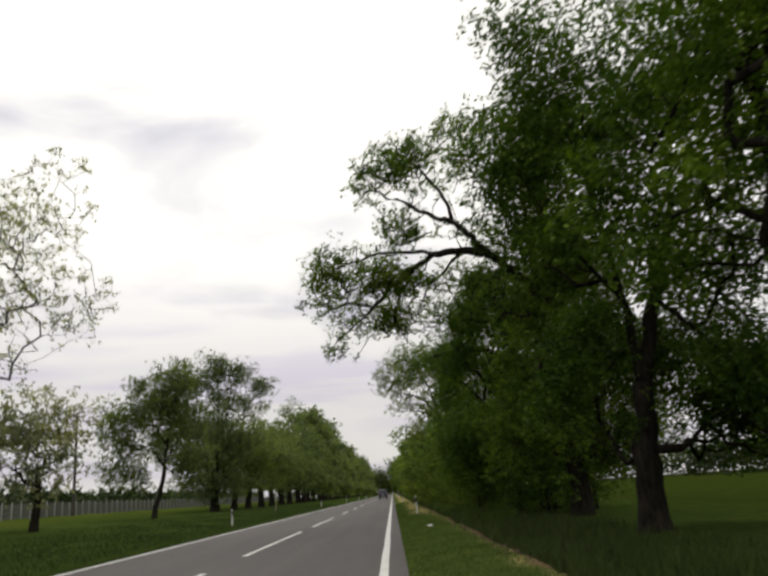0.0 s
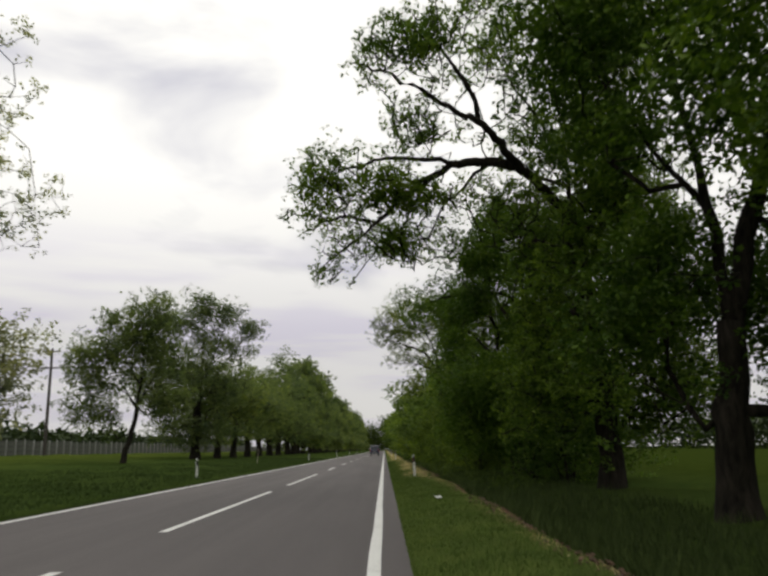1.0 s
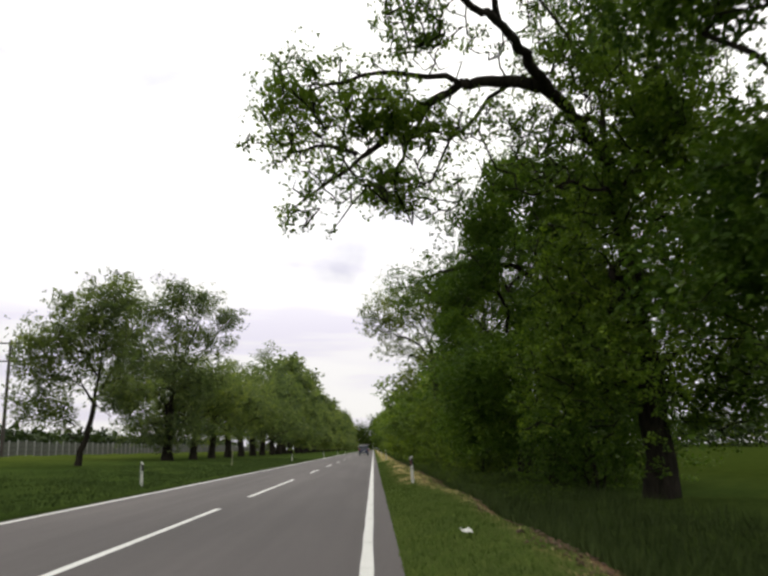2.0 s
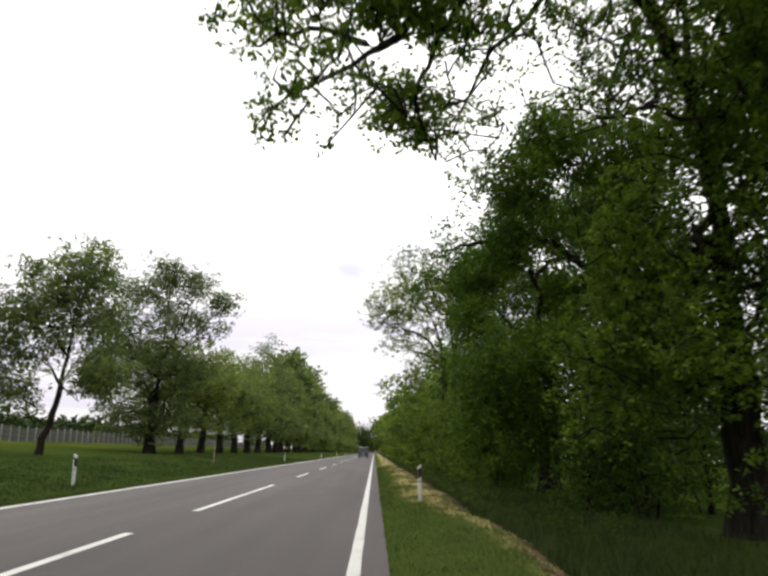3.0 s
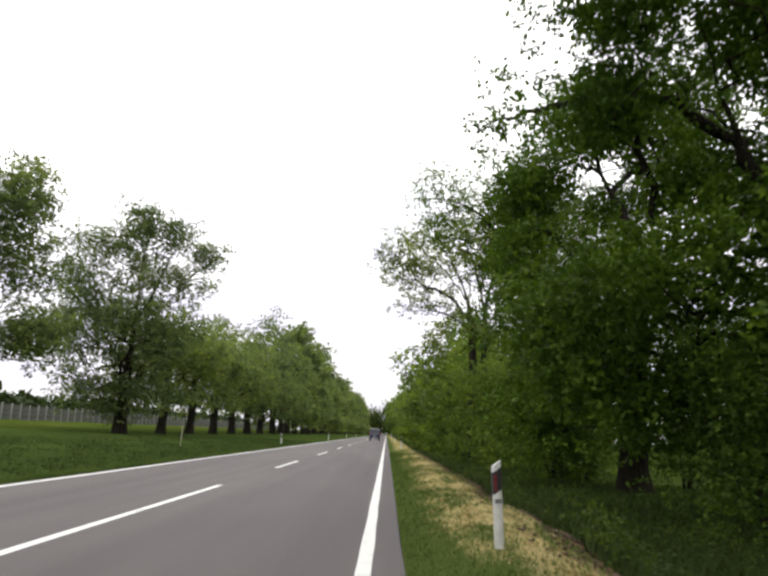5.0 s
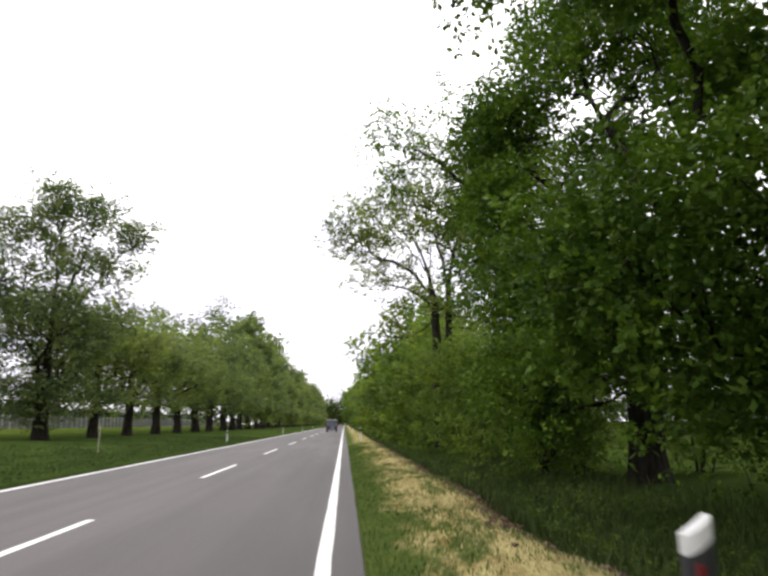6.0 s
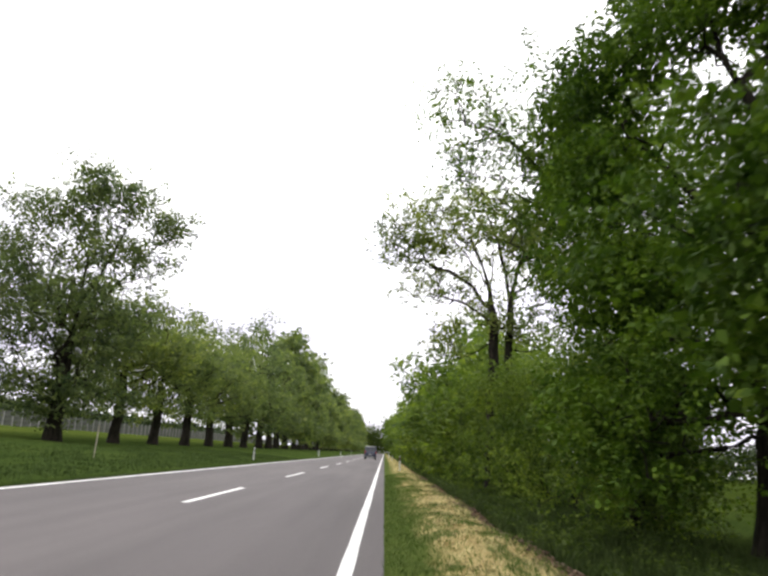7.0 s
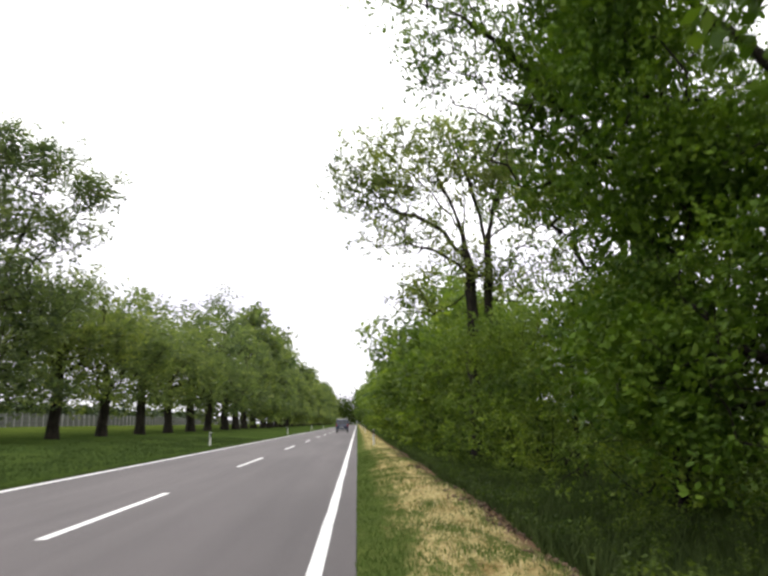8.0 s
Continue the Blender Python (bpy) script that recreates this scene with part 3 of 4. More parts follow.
tree("roadside_tree", 8.4, 32.7, [[(8.4, 32.7, -0.5), (8.45, 32.7, 1.5), (8.7, 32.7, 4.2), (8.5, 32.8, 7.4), (8.0, 33.0, 11.0), (8.2, 33, 15.5)],
      [(8.7, 32.7, 4.0), (9.4, 32.8, 6.4), (10.4, 33.0, 9.2), (11.2, 33.0, 13.0)], [(8.5, 32.8, 7.2), (7.4, 32.9, 8.6), (6.2, 33.0, 10.6), (5.2, 33.1, 13.5)],
      [(10.2, 33.0, 8.8), (11.6, 32.6, 7.4), (12.7, 32.2, 5.4), (13.4, 32.0, 3.4)], [(9.6, 32.8, 7.0), (10.6, 32.2, 5.8), (11.4, 31.8, 4.2), (11.8, 31.8, 2.8)], [(11.4, 33.0, 7.2), (13.0, 33.2, 5.6), (14.4, 33.2, 4.0)]],
     [(8.6, 33, 15.8, 4.2, 5.0, 6.0), (12.2, 32.5, 14.5, 3.6, 4.2, 6.0), (6.6, 33.4, 15.8, 2.2, 3.0, 4.2, 1.3), (5.6, 33.6, 12.2, 1.9, 2.6, 2.4, 1.4), (6.4, 33.4, 9.6, 1.8, 2.4, 1.6, 1.3),
      (8.4, 30.9, 9.4, 2.6, 1.3, 2.8, 1.8), (11.6, 32, 8.2, 3.0, 3.0, 2.8, 1.5), (12.4, 32, 3.8, 2.8, 2.8, 1.8, 2.4), (14.0, 33, 4.0, 2.4, 2.4, 2.4, 1.6), (11.9, 32.4, 2.7, 2.4, 2.0, 1.2, 3.6), (13.6, 31.6, 2.5, 2.2, 1.6, 0.9, 3.4), (7.6, 31.8, 5.6, 0.9, 0.7, 1.0, 3.0), (7.2, 31.9, 9.2, 1.4, 0.9, 1.6, 3.4), (9.4, 31.8, 7.6, 1.4, 0.8, 1.4, 3.0), (10.2, 31.3, 3.7, 1.2, 0.6, 1.0, 2.6), (7.0, 33.4, 6.4, 1.5, 1.8, 1.3, 1.6), (8.6, 36.4, 6.4, 2.6, 1.3, 3.0, 1.0), (12.0, 36.0, 6.0, 2.8, 1.4, 3.6, 1.0), (6.7, 33.3, 4.4, 1.3, 1.8, 1.5, 2.6), (7.4, 34.0, 3.0, 0.9, 1.4, 0.8, 2.6), (10.6, 32, 3.4, 1.3, 1.2, 1.2, 2.4), (11.6, 31.6, 4.4, 2.4, 2.2, 2.2, 1.8), (10.2, 34.8, 5.2, 1.8, 1.4, 2.4, 1.4)],
     1800, 0.42, 56, 0.15, (0.38, 0.38, 0.31), LEAF_DEEP, BARK, "tall green tree with thick dark forked trunk", seed=12, thin=0.016, group=ROW_R, clump=BOUGHS, kite=True, stout=0.2, from_foot=False, core=2.2, airy=13.5)
tree("roadside_tree", 9.4, 46.3, [[(9.4, 46.3, -0.5), (9.3, 46.2, 4.5), (8.9, 46.0, 8.5), (8.4, 45.8, 12.0), (8.2, 45.8, 17.0)],
      [(8.6, 45.9, 10.4), (7.7, 44.8, 11.2), (6.6, 43.4, 11.6), (5.5, 42.3, 12.0), (4.4, 42.2, 12.15), (3.2, 42.1, 12.15), (2.0, 42.0, 11.5), (0.7, 41.9, 10.4), (-0.6, 41.2, 9.0), (-2.0, 40.3, 7.6)],
      [(5.6, 42.4, 11.95), (4.7, 41.2, 12.5), (3.9, 40.2, 12.9), (2.9, 39.2, 12.9), (1.6, 38.2, 13.3), (0.2, 37.4, 13.6), (-0.9, 36.9, 13.6)],
      [(3.9, 40.2, 12.9), (3.2, 39.4, 14.2), (2.2, 38.6, 15.2), (0.8, 37.6, 15.7)], [(3.2, 42.1, 12.1), (1.4, 41.6, 12.2), (-0.6, 41.2, 11.8), (-2.6, 40.9, 10.8)],
      [(1.9, 42.0, 11.4), (1.2, 43.0, 10.4), (0.9, 43.9, 9.4)], [(4.2, 42.3, 12.1), (2.8, 44.2, 11.2), (2.0, 46.0, 9.8)], [(0.0, 41.5, 9.6), (-1.4, 40.9, 9.6), (-2.7, 40.6, 9.0)],
      [(8.4, 45.8, 12.4), (7.1, 46.4, 13.0), (6.5, 46.5, 11.5), (6.3, 46.5, 10.4)], [(8.3, 45.8, 13.5), (6.4, 44.0, 15.5), (4.4, 42.0, 17.4)]],
     [(9.8, 46.2, 18.0, 3.7, 4.4, 5.2, 1.2), (10.8, 45.8, 11.6, 2.8, 3.2, 3.4, 2.4), (8.8, 44.3, 9.0, 2.0, 1.2, 2.2, 2.4), (7.8, 45.0, 4.4, 1.7, 1.2, 2.2, 2.4), (6.0, 46.5, 11.4, 2.0, 1.0, 1.2, 3.6), (11.6, 46, 6.8, 3.2, 3.4, 3.0, 2.0), (7.6, 47.6, 7.0, 2.0, 2.6, 2.8, 1.8), (6.9, 46.6, 3.8, 1.9, 2.2, 2.4, 2.4), (12.0, 46, 3.2, 2.6, 2.6, 1.6, 2.2), (13.2, 46.6, 4.2, 1.8, 1.4, 1.6, 2.4),
      (-1.6, 40.8, 10.8, 1.4, 1.0, 1.4, 4.8), (-1.7, 40.5, 8.9, 0.8, 0.8, 0.8, 8), (-1.9, 40.2, 7.3, 0.5, 0.6, 0.5, 16), (0.6, 41.6, 10.8, 1.6, 1.2, 1.2, 4), (-0.4, 41.6, 8.8, 0.9, 0.9, 0.7, 6), (0.9, 44.0, 9.6, 0.8, 0.9, 0.8, 6),
      (1.1, 45.5, 9.9, 0.6, 0.8, 0.5, 9), (2.1, 46.4, 10.2, 0.6, 0.8, 0.6, 9), (1.6, 40.0, 12.5, 1.4, 1.2, 0.8, 4.5), (4.4, 41.4, 13.2, 1.1, 1.0, 0.8, 3.4), (5.8, 42.8, 12.6, 1.2, 1.2, 1.0, 2.4), (7.3, 43.6, 10.9, 1.2, 0.9, 1.1, 3.4), (4.4, 42.6, 11.4, 1.0, 1.0, 0.6, 2.6), (0.8, 38.0, 12.4, 0.9, 0.9, 0.6, 4), (2.8, 43.0, 11.0, 1.3, 1.4, 0.8, 3.5), (0.2, 37.3, 14.2, 1.1, 1.0, 1.2, 5.5), (1.9, 38.0, 15.0, 1.5, 1.2, 1.2, 4.5), (5.5, 42.0, 10.5, 1.2, 0.8, 1.1, 3.4), (6.7, 42.6, 10.2, 1.3, 0.9, 1.3, 3.2), (7.6, 43.2, 12.6, 1.4, 1.0, 1.3, 2.6), (8.5, 43.4, 2.2, 0.9, 0.8, 2.0, 3.0), (7.6, 43.6, 3.4, 0.9, 0.8, 1.6, 2.6), (9.6, 44.4, 5.0, 1.3, 0.9, 1.8, 2.2), (5.1, 42.6, 11.0, 0.9, 0.8, 0.8, 4.5), (6.3, 42.3, 12.7, 1.1, 0.8, 0.9, 4.5), (6.0, 42.4, 9.4, 1.1, 0.8, 1.0, 3.6), (4.6, 42.8, 9.7, 0.8, 0.8, 0.6, 4.5), (9.4, 43.6, 12.0, 1.8, 1.2, 2.0, 1.8), (3.4, 38.9, 17.0, 1.3, 1.3, 1.0, 5), (3.4, 40.4, 14.6, 1.2, 1.1, 0.9, 3.5), (4.8, 42.0, 17.4, 1.6, 1.6, 1.6, 2.6)],
     6300, 0.46, 35, 0.122, (0.21, 0.21, 0.18), LEAF_FRESH, BARK, "large tree with long limb reaching over the road", seed=13, twig=0.026, group=ROW_R, clump=(7, 0.5, 0.85), stout=0.2, kite=True, from_foot=False, core=2.4, airy=12.8)
tree("roadside_tree", 9.8, 56.5, [[(9.8, 56.5, -0.5), (9.6, 56.5, 4.0), (9.3, 56.5, 7.2), (8.4, 56.3, 9.4), (7.4, 56.0, 12.4)], [(9.3, 56.5, 7.0), (10.2, 56.5, 9.6), (10.8, 56.5, 14.0)],
      [(8.6, 56.4, 8.8), (6.6, 56.6, 10.0), (4.6, 57.2, 10.0), (3.2, 57.5, 9.7), (2.2, 57.5, 9.2)], [(9.6, 56.5, 4.6), (7.6, 56.6, 6.0), (5.6, 56.8, 6.2)]],
     [(5.6, 55.2, 12.0, 1.9, 2.4, 1.7, 2.2), (6.9, 56, 13.9, 2.1, 2.8, 1.7, 1.5), (10.0, 56.5, 13.6, 3.4, 4.0, 2.3, 1.2), (5.4, 56, 9.4, 1.4, 2.2, 1.5, 1.8), (6.6, 56.4, 5.2, 2.9, 3.0, 1.9, 2.6), (4.7, 57.4, 3.6, 1.6, 2.4, 2.4, 2.6), (10.2, 56.5, 11.6, 3.4, 3.4, 1.9, 1.2),
      (11.6, 56.4, 5.0, 3.4, 3.2, 2.6, 1.6), (2.5, 57.5, 9.2, 0.4, 0.5, 0.3, 8), (3.3, 57.5, 9.5, 0.5, 0.6, 0.4, 6), (4.2, 57.2, 9.8, 0.7, 0.9, 0.5, 4), (9.6, 58.0, 8.4, 3.0, 2.0, 1.5, 1.2), (9.2, 54.8, 3.6, 1.7, 1.2, 2.0, 2.0), (12.0, 56.6, 8.6, 2.6, 2.5, 1.7, 1.4), (7.4, 57.0, 7.8, 1.5, 1.8, 1.2, 1.4), (6.2, 55.6, 2.3, 2.0, 1.4, 1.9, 2.6), (8.0, 55.2, 6.4, 1.8, 1.2, 1.5, 1.8), (10.6, 54.9, 7.0, 2.0, 1.2, 1.8, 1.6)],
     1600, 0.45, 56, 0.13, (0.3, 0.3, 0.26), LEAF_DEEP, BARK, "dense dark green tree with low hanging branches", seed=14, thin=0.014, group=ROW_R, clump=BOUGHS, kite=True, stout=0.26, from_foot=False, core=3.4)
tree("roadside_tree", 9.2, 66.8, [[(9.2, 66.8, -0.5), (9.3, 66.8, 3.0), (9.5, 66.8, 6.5), (9.2, 66.9, 9.5), (8.0, 67.2, 12.5), (7.4, 67.4, 15.5)], [(9.5, 66.8, 6.3), (10.8, 66.8, 8.6), (11.6, 66.8, 12.5)], [(9.4, 66.8, 5.4), (7.8, 67.2, 7.6), (6.2, 67.6, 9.4)]],
     [(6.0, 68.0, 11.6, 2.3, 2.8, 1.8, 1.9), (8.0, 68, 14.4, 3.0, 3.2, 2.4, 1.4), (5.4, 68.2, 8.6, 1.9, 2.4, 2.0, 2.0), (11.2, 66.8, 13.6, 3.4, 3.6, 3.0), (6.6, 67.6, 5.6, 2.3, 2.6, 1.8, 2.2), (6.0, 68.4, 2.6, 1.4, 2.2, 2.2, 2.2), (12.4, 66.6, 4.6, 2.8, 2.8, 2.4, 1.8), (9.8, 69.0, 11.0, 2.8, 2.2, 1.3, 1.3), (5.6, 71.5, 12.0, 1.9, 2.0, 1.8, 1.8), (8.2, 65.0, 4.4, 1.5, 0.9, 1.8, 2.4), (7.6, 64.6, 2.5, 1.4, 0.9, 1.5, 2.6), (9.2, 64.3, 3.4, 1.2, 0.9, 1.3, 2.4), (6.2, 65.4, 2.0, 1.6, 1.1, 1.7, 2.2), (9.8, 64.9, 6.6, 2.0, 1.0, 1.5, 2.0), (10.9, 65.2, 2.6, 1.7, 1.0, 1.6, 2.2), (7.2, 66.2, 3.7, 1.5, 1.1, 1.7, 2.2), (9.6, 70.0, 3.8, 2.0, 1.3, 2.2, 1.6)],
     1650, 0.5, 56, 0.13, (0.3, 0.3, 0.26), LEAF_DEEP, BARK, "dense green tree with very thick trunk", seed=15, thin=0.014, group=ROW_R, clump=BOUGHS, kite=True, stout=0.4, from_foot=False, core=3.2)
tree("roadside_tree", 9.6, 77.0, [[(9.6, 77.0, -0.5), (9.4, 77, 5.0), (8.6, 76.6, 9.0), (8.2, 76.4, 13.5)], [(8.7, 76.7, 8.6), (7.0, 76.0, 10.2), (5.3, 75.2, 11.4), (4.2, 74.7, 12.3), (3.3, 73.8, 13.0), (2.7, 72.9, 13.6)], [(4.2, 74.7, 12.3), (3.0, 73.9, 12.5), (2.2, 73.4, 12.5), (1.5, 73.2, 12.2)], [(3.6, 74.2, 12.4), (2.6, 73.6, 11.8), (1.7, 73.4, 11.3)], [(4.8, 75.0, 11.9), (4.3, 74.8, 12.9), (3.8, 74.6, 13.7)]],
     [(8.4, 76.8, 12.6, 2.9, 3.2, 2.4, 1.6), (8.2, 77.0, 8.8, 2.6, 3.0, 2.2, 1.8), (8.6, 77, 4.6, 2.3, 3.0, 2.4, 1.8), (11.5, 77, 10.5, 3.2, 3.4, 3.6, 1.2), (8.8, 76, 1.6, 2.2, 2.4, 1.2, 2.2), (6.2, 75.6, 11.3, 1.4, 1.5, 1.2, 1.8), (5.6, 75.6, 14.0, 1.2, 1.3, 1.0, 1.2),
      (2.6, 72.9, 13.1, 0.8, 0.7, 0.6, 8), (1.8, 73.2, 12.2, 0.6, 0.7, 0.7, 10), (3.4, 73.7, 13.0, 0.7, 0.7, 0.6, 6), (2.5, 73.4, 11.6, 0.9, 0.8, 0.5, 7), (3.9, 74.8, 11.8, 0.8, 0.9, 0.6, 5), (4.9, 75.4, 13.0, 1.3, 1.2, 1.0, 2.4), (5.6, 75.8, 10.4, 1.4, 1.3, 1.2, 2.6), (6.2, 76.2, 8.2, 1.4, 1.4, 1.2, 2.4), (4.0, 75.0, 11.3, 1.1, 1.0, 0.9, 4.5), (3.4, 74.8, 12.4, 0.9, 0.9, 0.7, 5), (4.5, 75.1, 12.3, 0.9, 0.9, 0.8, 4), (4.5, 75.2, 9.7, 1.05, 1.0, 0.9, 2.6), (5.3, 75.8, 7.8, 1.05, 1.2, 1.1, 2.4), (6.0, 76.2, 6.2, 1.05, 1.1, 0.9, 2.2)],
     1600, 0.48, 56, 0.12, (0.36, 0.36, 0.3), LEAF_FRESH, BARK, "tall green tree with thin branch towards the road", seed=16, thin=0.0, group=ROW_R, clump=BOUGHS, kite=True, twig=0.016, open_x=-5.2, from_foot=False, core=1.7)
tree("roadside_tree", 6.2, 90.0, [[(5.9, 90, -0.5), (5.8, 90, 6.5), (5.5, 90, 10.2), (4.6, 90, 12.6), (3.4, 90, 14.6)], [(6.6, 90, -0.4), (6.6, 90, 6.5), (6.7, 90, 10.2), (7.3, 90, 12.6), (7.6, 90, 15.0)],
      [(5.6, 90, 9.2), (4.2, 90.3, 10.8), (2.2, 90.4, 11.6), (0.4, 90.6, 12.2)], [(5.5, 90, 10.0), (5.6, 90.2, 12.4), (5.3, 90.2, 14.8)], [(5.3, 90, 10.6), (3.6, 90.2, 12.9), (1.6, 90.3, 14.6)], [(5.9, 90, 8.2), (4.2, 89.6, 9.4), (2.4, 89.4, 9.6)],
      [(6.7, 90, 10.0), (8.2, 90.2, 11.2), (9.6, 90.2, 11.4)], [(6.6, 90, 9.4), (6.2, 90.2, 12.2), (4.8, 90.3, 15.6)]],
     [(1.2, 90.3, 14.4, 1.6, 2.0, 1.2, 1.6), (0.4, 90.5, 12.2, 1.3, 1.5, 0.9, 2.0), (3.4, 90.2, 15.2, 1.9, 2.0, 1.2, 1.4), (3.4, 90.2, 12.8, 2.2, 2.4, 1.2, 1.5), (5.6, 90.2, 15.2, 1.6, 2.0, 1.4, 1.2), (7.6, 90, 13.4, 1.9, 2.0, 2.0, 2.2), (2.2, 90, 10.4, 1.2, 1.6, 0.7, 1.6), (9.4, 90.2, 11.4, 1.6, 1.6, 1.4, 1.8), (5.4, 90.2, 12.6, 1.6, 1.8, 1.0, 1.0), (6.2, 90, 8.4, 2.0, 1.6, 1.0, 0.9), (9.0, 90.3, 9.0, 1.6, 1.6, 1.1, 1.7), (9.6, 90.2, 13.6, 1.5, 1.6, 1.3, 1.1), (3.2, 90.2, 9.0, 1.4, 1.6, 1.0, 1.6), (3.6, 90.2, 7.4, 1.3, 1.4, 0.8, 1.4), (4.4, 90.0, 10.8, 1.3, 1.5, 0.9, 1.2), (0.6, 90.4, 13.4, 1.3, 1.4, 0.9, 1.6), (8.4, 90.0, 8.0, 1.5, 1.5, 1.0, 1.2)],
     1000, 0.27, 42, 0.165, (0.34, 0.34, 0.26), LEAF_PALE, BARK, "open tree with forked bare stems above shrubs", seed=17, bare=0.05, twig=0.02, group=ROW_R, kite=True, from_foot=False, clump=(8, 0.7, 0.8))

# prototypes for the rows further off, each standing at its own place
far_r = tree("roadside_tree", 8.8, 101.0, [trunk_line(8)], [(-1.2, 0, 5.8, 4.6, 5.2, 3.6), (-2.6, 0, 3.8, 3.0, 4, 3.2)],
             380, 0.4, 22, 0.44, (0.5, 0.5, 0.36), LEAF_BRIGHT, BARK, "dense green roadside tree", seed=21, thin=0.02, group=ROW_R)
far_r2 = tree("roadside_tree", 9.2, 112.0, [trunk_line(9)], [(-0.8, 0, 8.0, 5.4, 5.2, 4.6), (-2.6, 0, 5, 3.6, 4, 4.0)],
              380, 0.4, 22, 0.44, (0.5, 0.5, 0.36), LEAF_BRIGHT, BARK, "tall green roadside tree", seed=22, thin=0.02, group=ROW_R)
far_r3 = tree("roadside_tree", 9.0, 262.0, [trunk_line(9)], [(-1, 0, 10, 6.4, 5.6, 8.0), (-2.5, 0, 5.5, 4, 4, 4.6)],
              170, 0.4, 16, 0.9, (0.7, 0.7, 0.5), LEAF_BRIGHT, BARK, "tall green tree far along the road", seed=23, thin=0.05, group=ROW_R)
rr = random.Random(5)
y = 123.0
while y < 255:
    place(rr.choice((far_r, far_r2)), 9.2 + rr.uniform(-0.6, 0.6), y, rr.uniform(-25, 25), rr.uniform(0.95, 1.25))
    y += rr.uniform(9, 11.5)
y = 274.0
while y < 660:
    place(far_r3, 8.2 + rr.uniform(-0.6, 0.6), y, rr.uniform(0, 360), rr.uniform(0.95, 1.2))
    y += rr.uniform(11, 15)
# the row carried on behind the camera: unseen trees, added for their shade
for y in (-38, -27, -16, -7):
    place(far_r3, 14.0, y, 40 + y * 9, 1.0)
# two denser unseen copies beside the start, added to shade verge and ditch
for y, turn in ((13.6, 0), (3.0, 25)):
    place(shade_r, 10.8, y, turn, 1.0)

# shrubs under the right-hand trees
SHRUBS = "shrubs under the trees"
shrub_a = tree("roadside_shrub", 10.9, 59.8, [[(0, 0, 0), (-0.2, 0, 1.5), (-0.5, 0, 3.0)], [(0.3, 0.2, 0), (0.8, 0.5, 2.6)], [(-0.2, 0.3, 0), (-0.9, 0.8, 2.2)]],
               [(0, 0, 2.4, 2.5, 2.6, 2.4), (0.3, 0, 4.4, 2.1, 2.1, 1.9), (0, 0, 0.9, 2.5, 2.5, 0.8, 1.6)], 320, 0.09, 35, 0.122, (0.3, 0.3, 0.22), LEAF_DEEP, BARK,
               "dense dark green roadside shrub", "shrub", 31, thin=0.014, group=SHRUBS, kite=True, core=1.2)
shrub_b = tree("roadside_shrub", 7.6, 71.8, [[(0, 0, 0), (0.2, 0, 2), (0.3, 0, 4.0)], [(0.3, 0.2, 0), (-0.8, 0.5, 3.2)], [(-0.2, 0.3, 0), (0.9, 0.8, 3.2)]],
               [(0, 0, 3.0, 2.5, 2.7, 3.0), (-0.4, 0.3, 5.2, 2.1, 2.1, 1.9), (0, 0, 0.9, 2.5, 2.5, 0.8, 1.6)], 310, 0.1, 35, 0.125, (0.3, 0.3, 0.22), LEAF_BRIGHT, BARK,
               "tall green roadside shrub", "shrub", 32, thin=0.014, group=SHRUBS, kite=True, core=1.2)
shrub_c = tree("roadside_shrub", 7.9, 93.5, [[(0, 0, 0), (0.2, 0, 2), (0.3, 0, 4.0)], [(0.3, 0.2, 0), (-0.8, 0.5, 3.2)]],
               [(0, 0, 3.2, 2.8, 2.9, 3.2), (-0.3, 0.3, 5.6, 2.3, 2.3, 2.0)], 200, 0.1, 40, 0.26, (0.36, 0.36, 0.25), LEAF_BRIGHT, BARK,
               "tall green shrub in the distant hedge", "shrub", 33, thin=0.02, group=SHRUBS)
for k, (x, y, sc) in enumerate([(9.0, 51.8, 0.8), (12.6, 55.5, 1.0), (12.5, 60.8, 1.0), (7.2, 70.6, 0.85), (12.8, 71.0, 0.8), (8.0, 81.0, 1.06), (7.4, 84.4, 1.06), (6.9, 87.6, 1.08), (7.0, 92.0, 1.1),
                                (9.4, 73.6, 0.8), (6.6, 95.0, 1.1), (11.6, 82, 1.0), (11.2, 87, 1.0), (7.6, 54.0, 0.7)]):
    place(shrub_a if k in (0, 1, 2, 4, 9, 13) else shrub_b, x, y, 47 * k, sc)
for k in range(13):
    place(shrub_c, 7.6 + rr.uniform(-0.5, 0.5), 98.1 + 4.6 * k, 71 * k, rr.uniform(0.95, 1.25))

# left-hand row
tree("avenue_tree", -20.0, 41.0, [trunk_line(10)], [(2.8, 0, 11.0, 4.6, 5, 4.2), (3.0, 0, 14.8, 3.6, 3.5, 3.0), (-2, 0, 11, 5, 5, 5)],
     1500, 0.4, 28, 0.13, (0.26, 0.26, 0.2), LEAF_SILVER, BARK_GREY, "sparse roadside tree with fine bare twigs", seed=41, bare=0.1, twig=0.017, kite=True, group=ROW_L)
tree("avenue_tree", -20.2, 52.2, [trunk_line(4.5)], [(0, 0, 5.4, 3.2, 3.2, 2.6), (-0.5, 0, 3.4, 2.6, 2.6, 1.2)],
     420, 0.22, 35, 0.2, (0.32, 0.32, 0.24), LEAF_SILVER, BARK, "small round roadside tree with open crown", seed=42, kite=True, group=ROW_L)
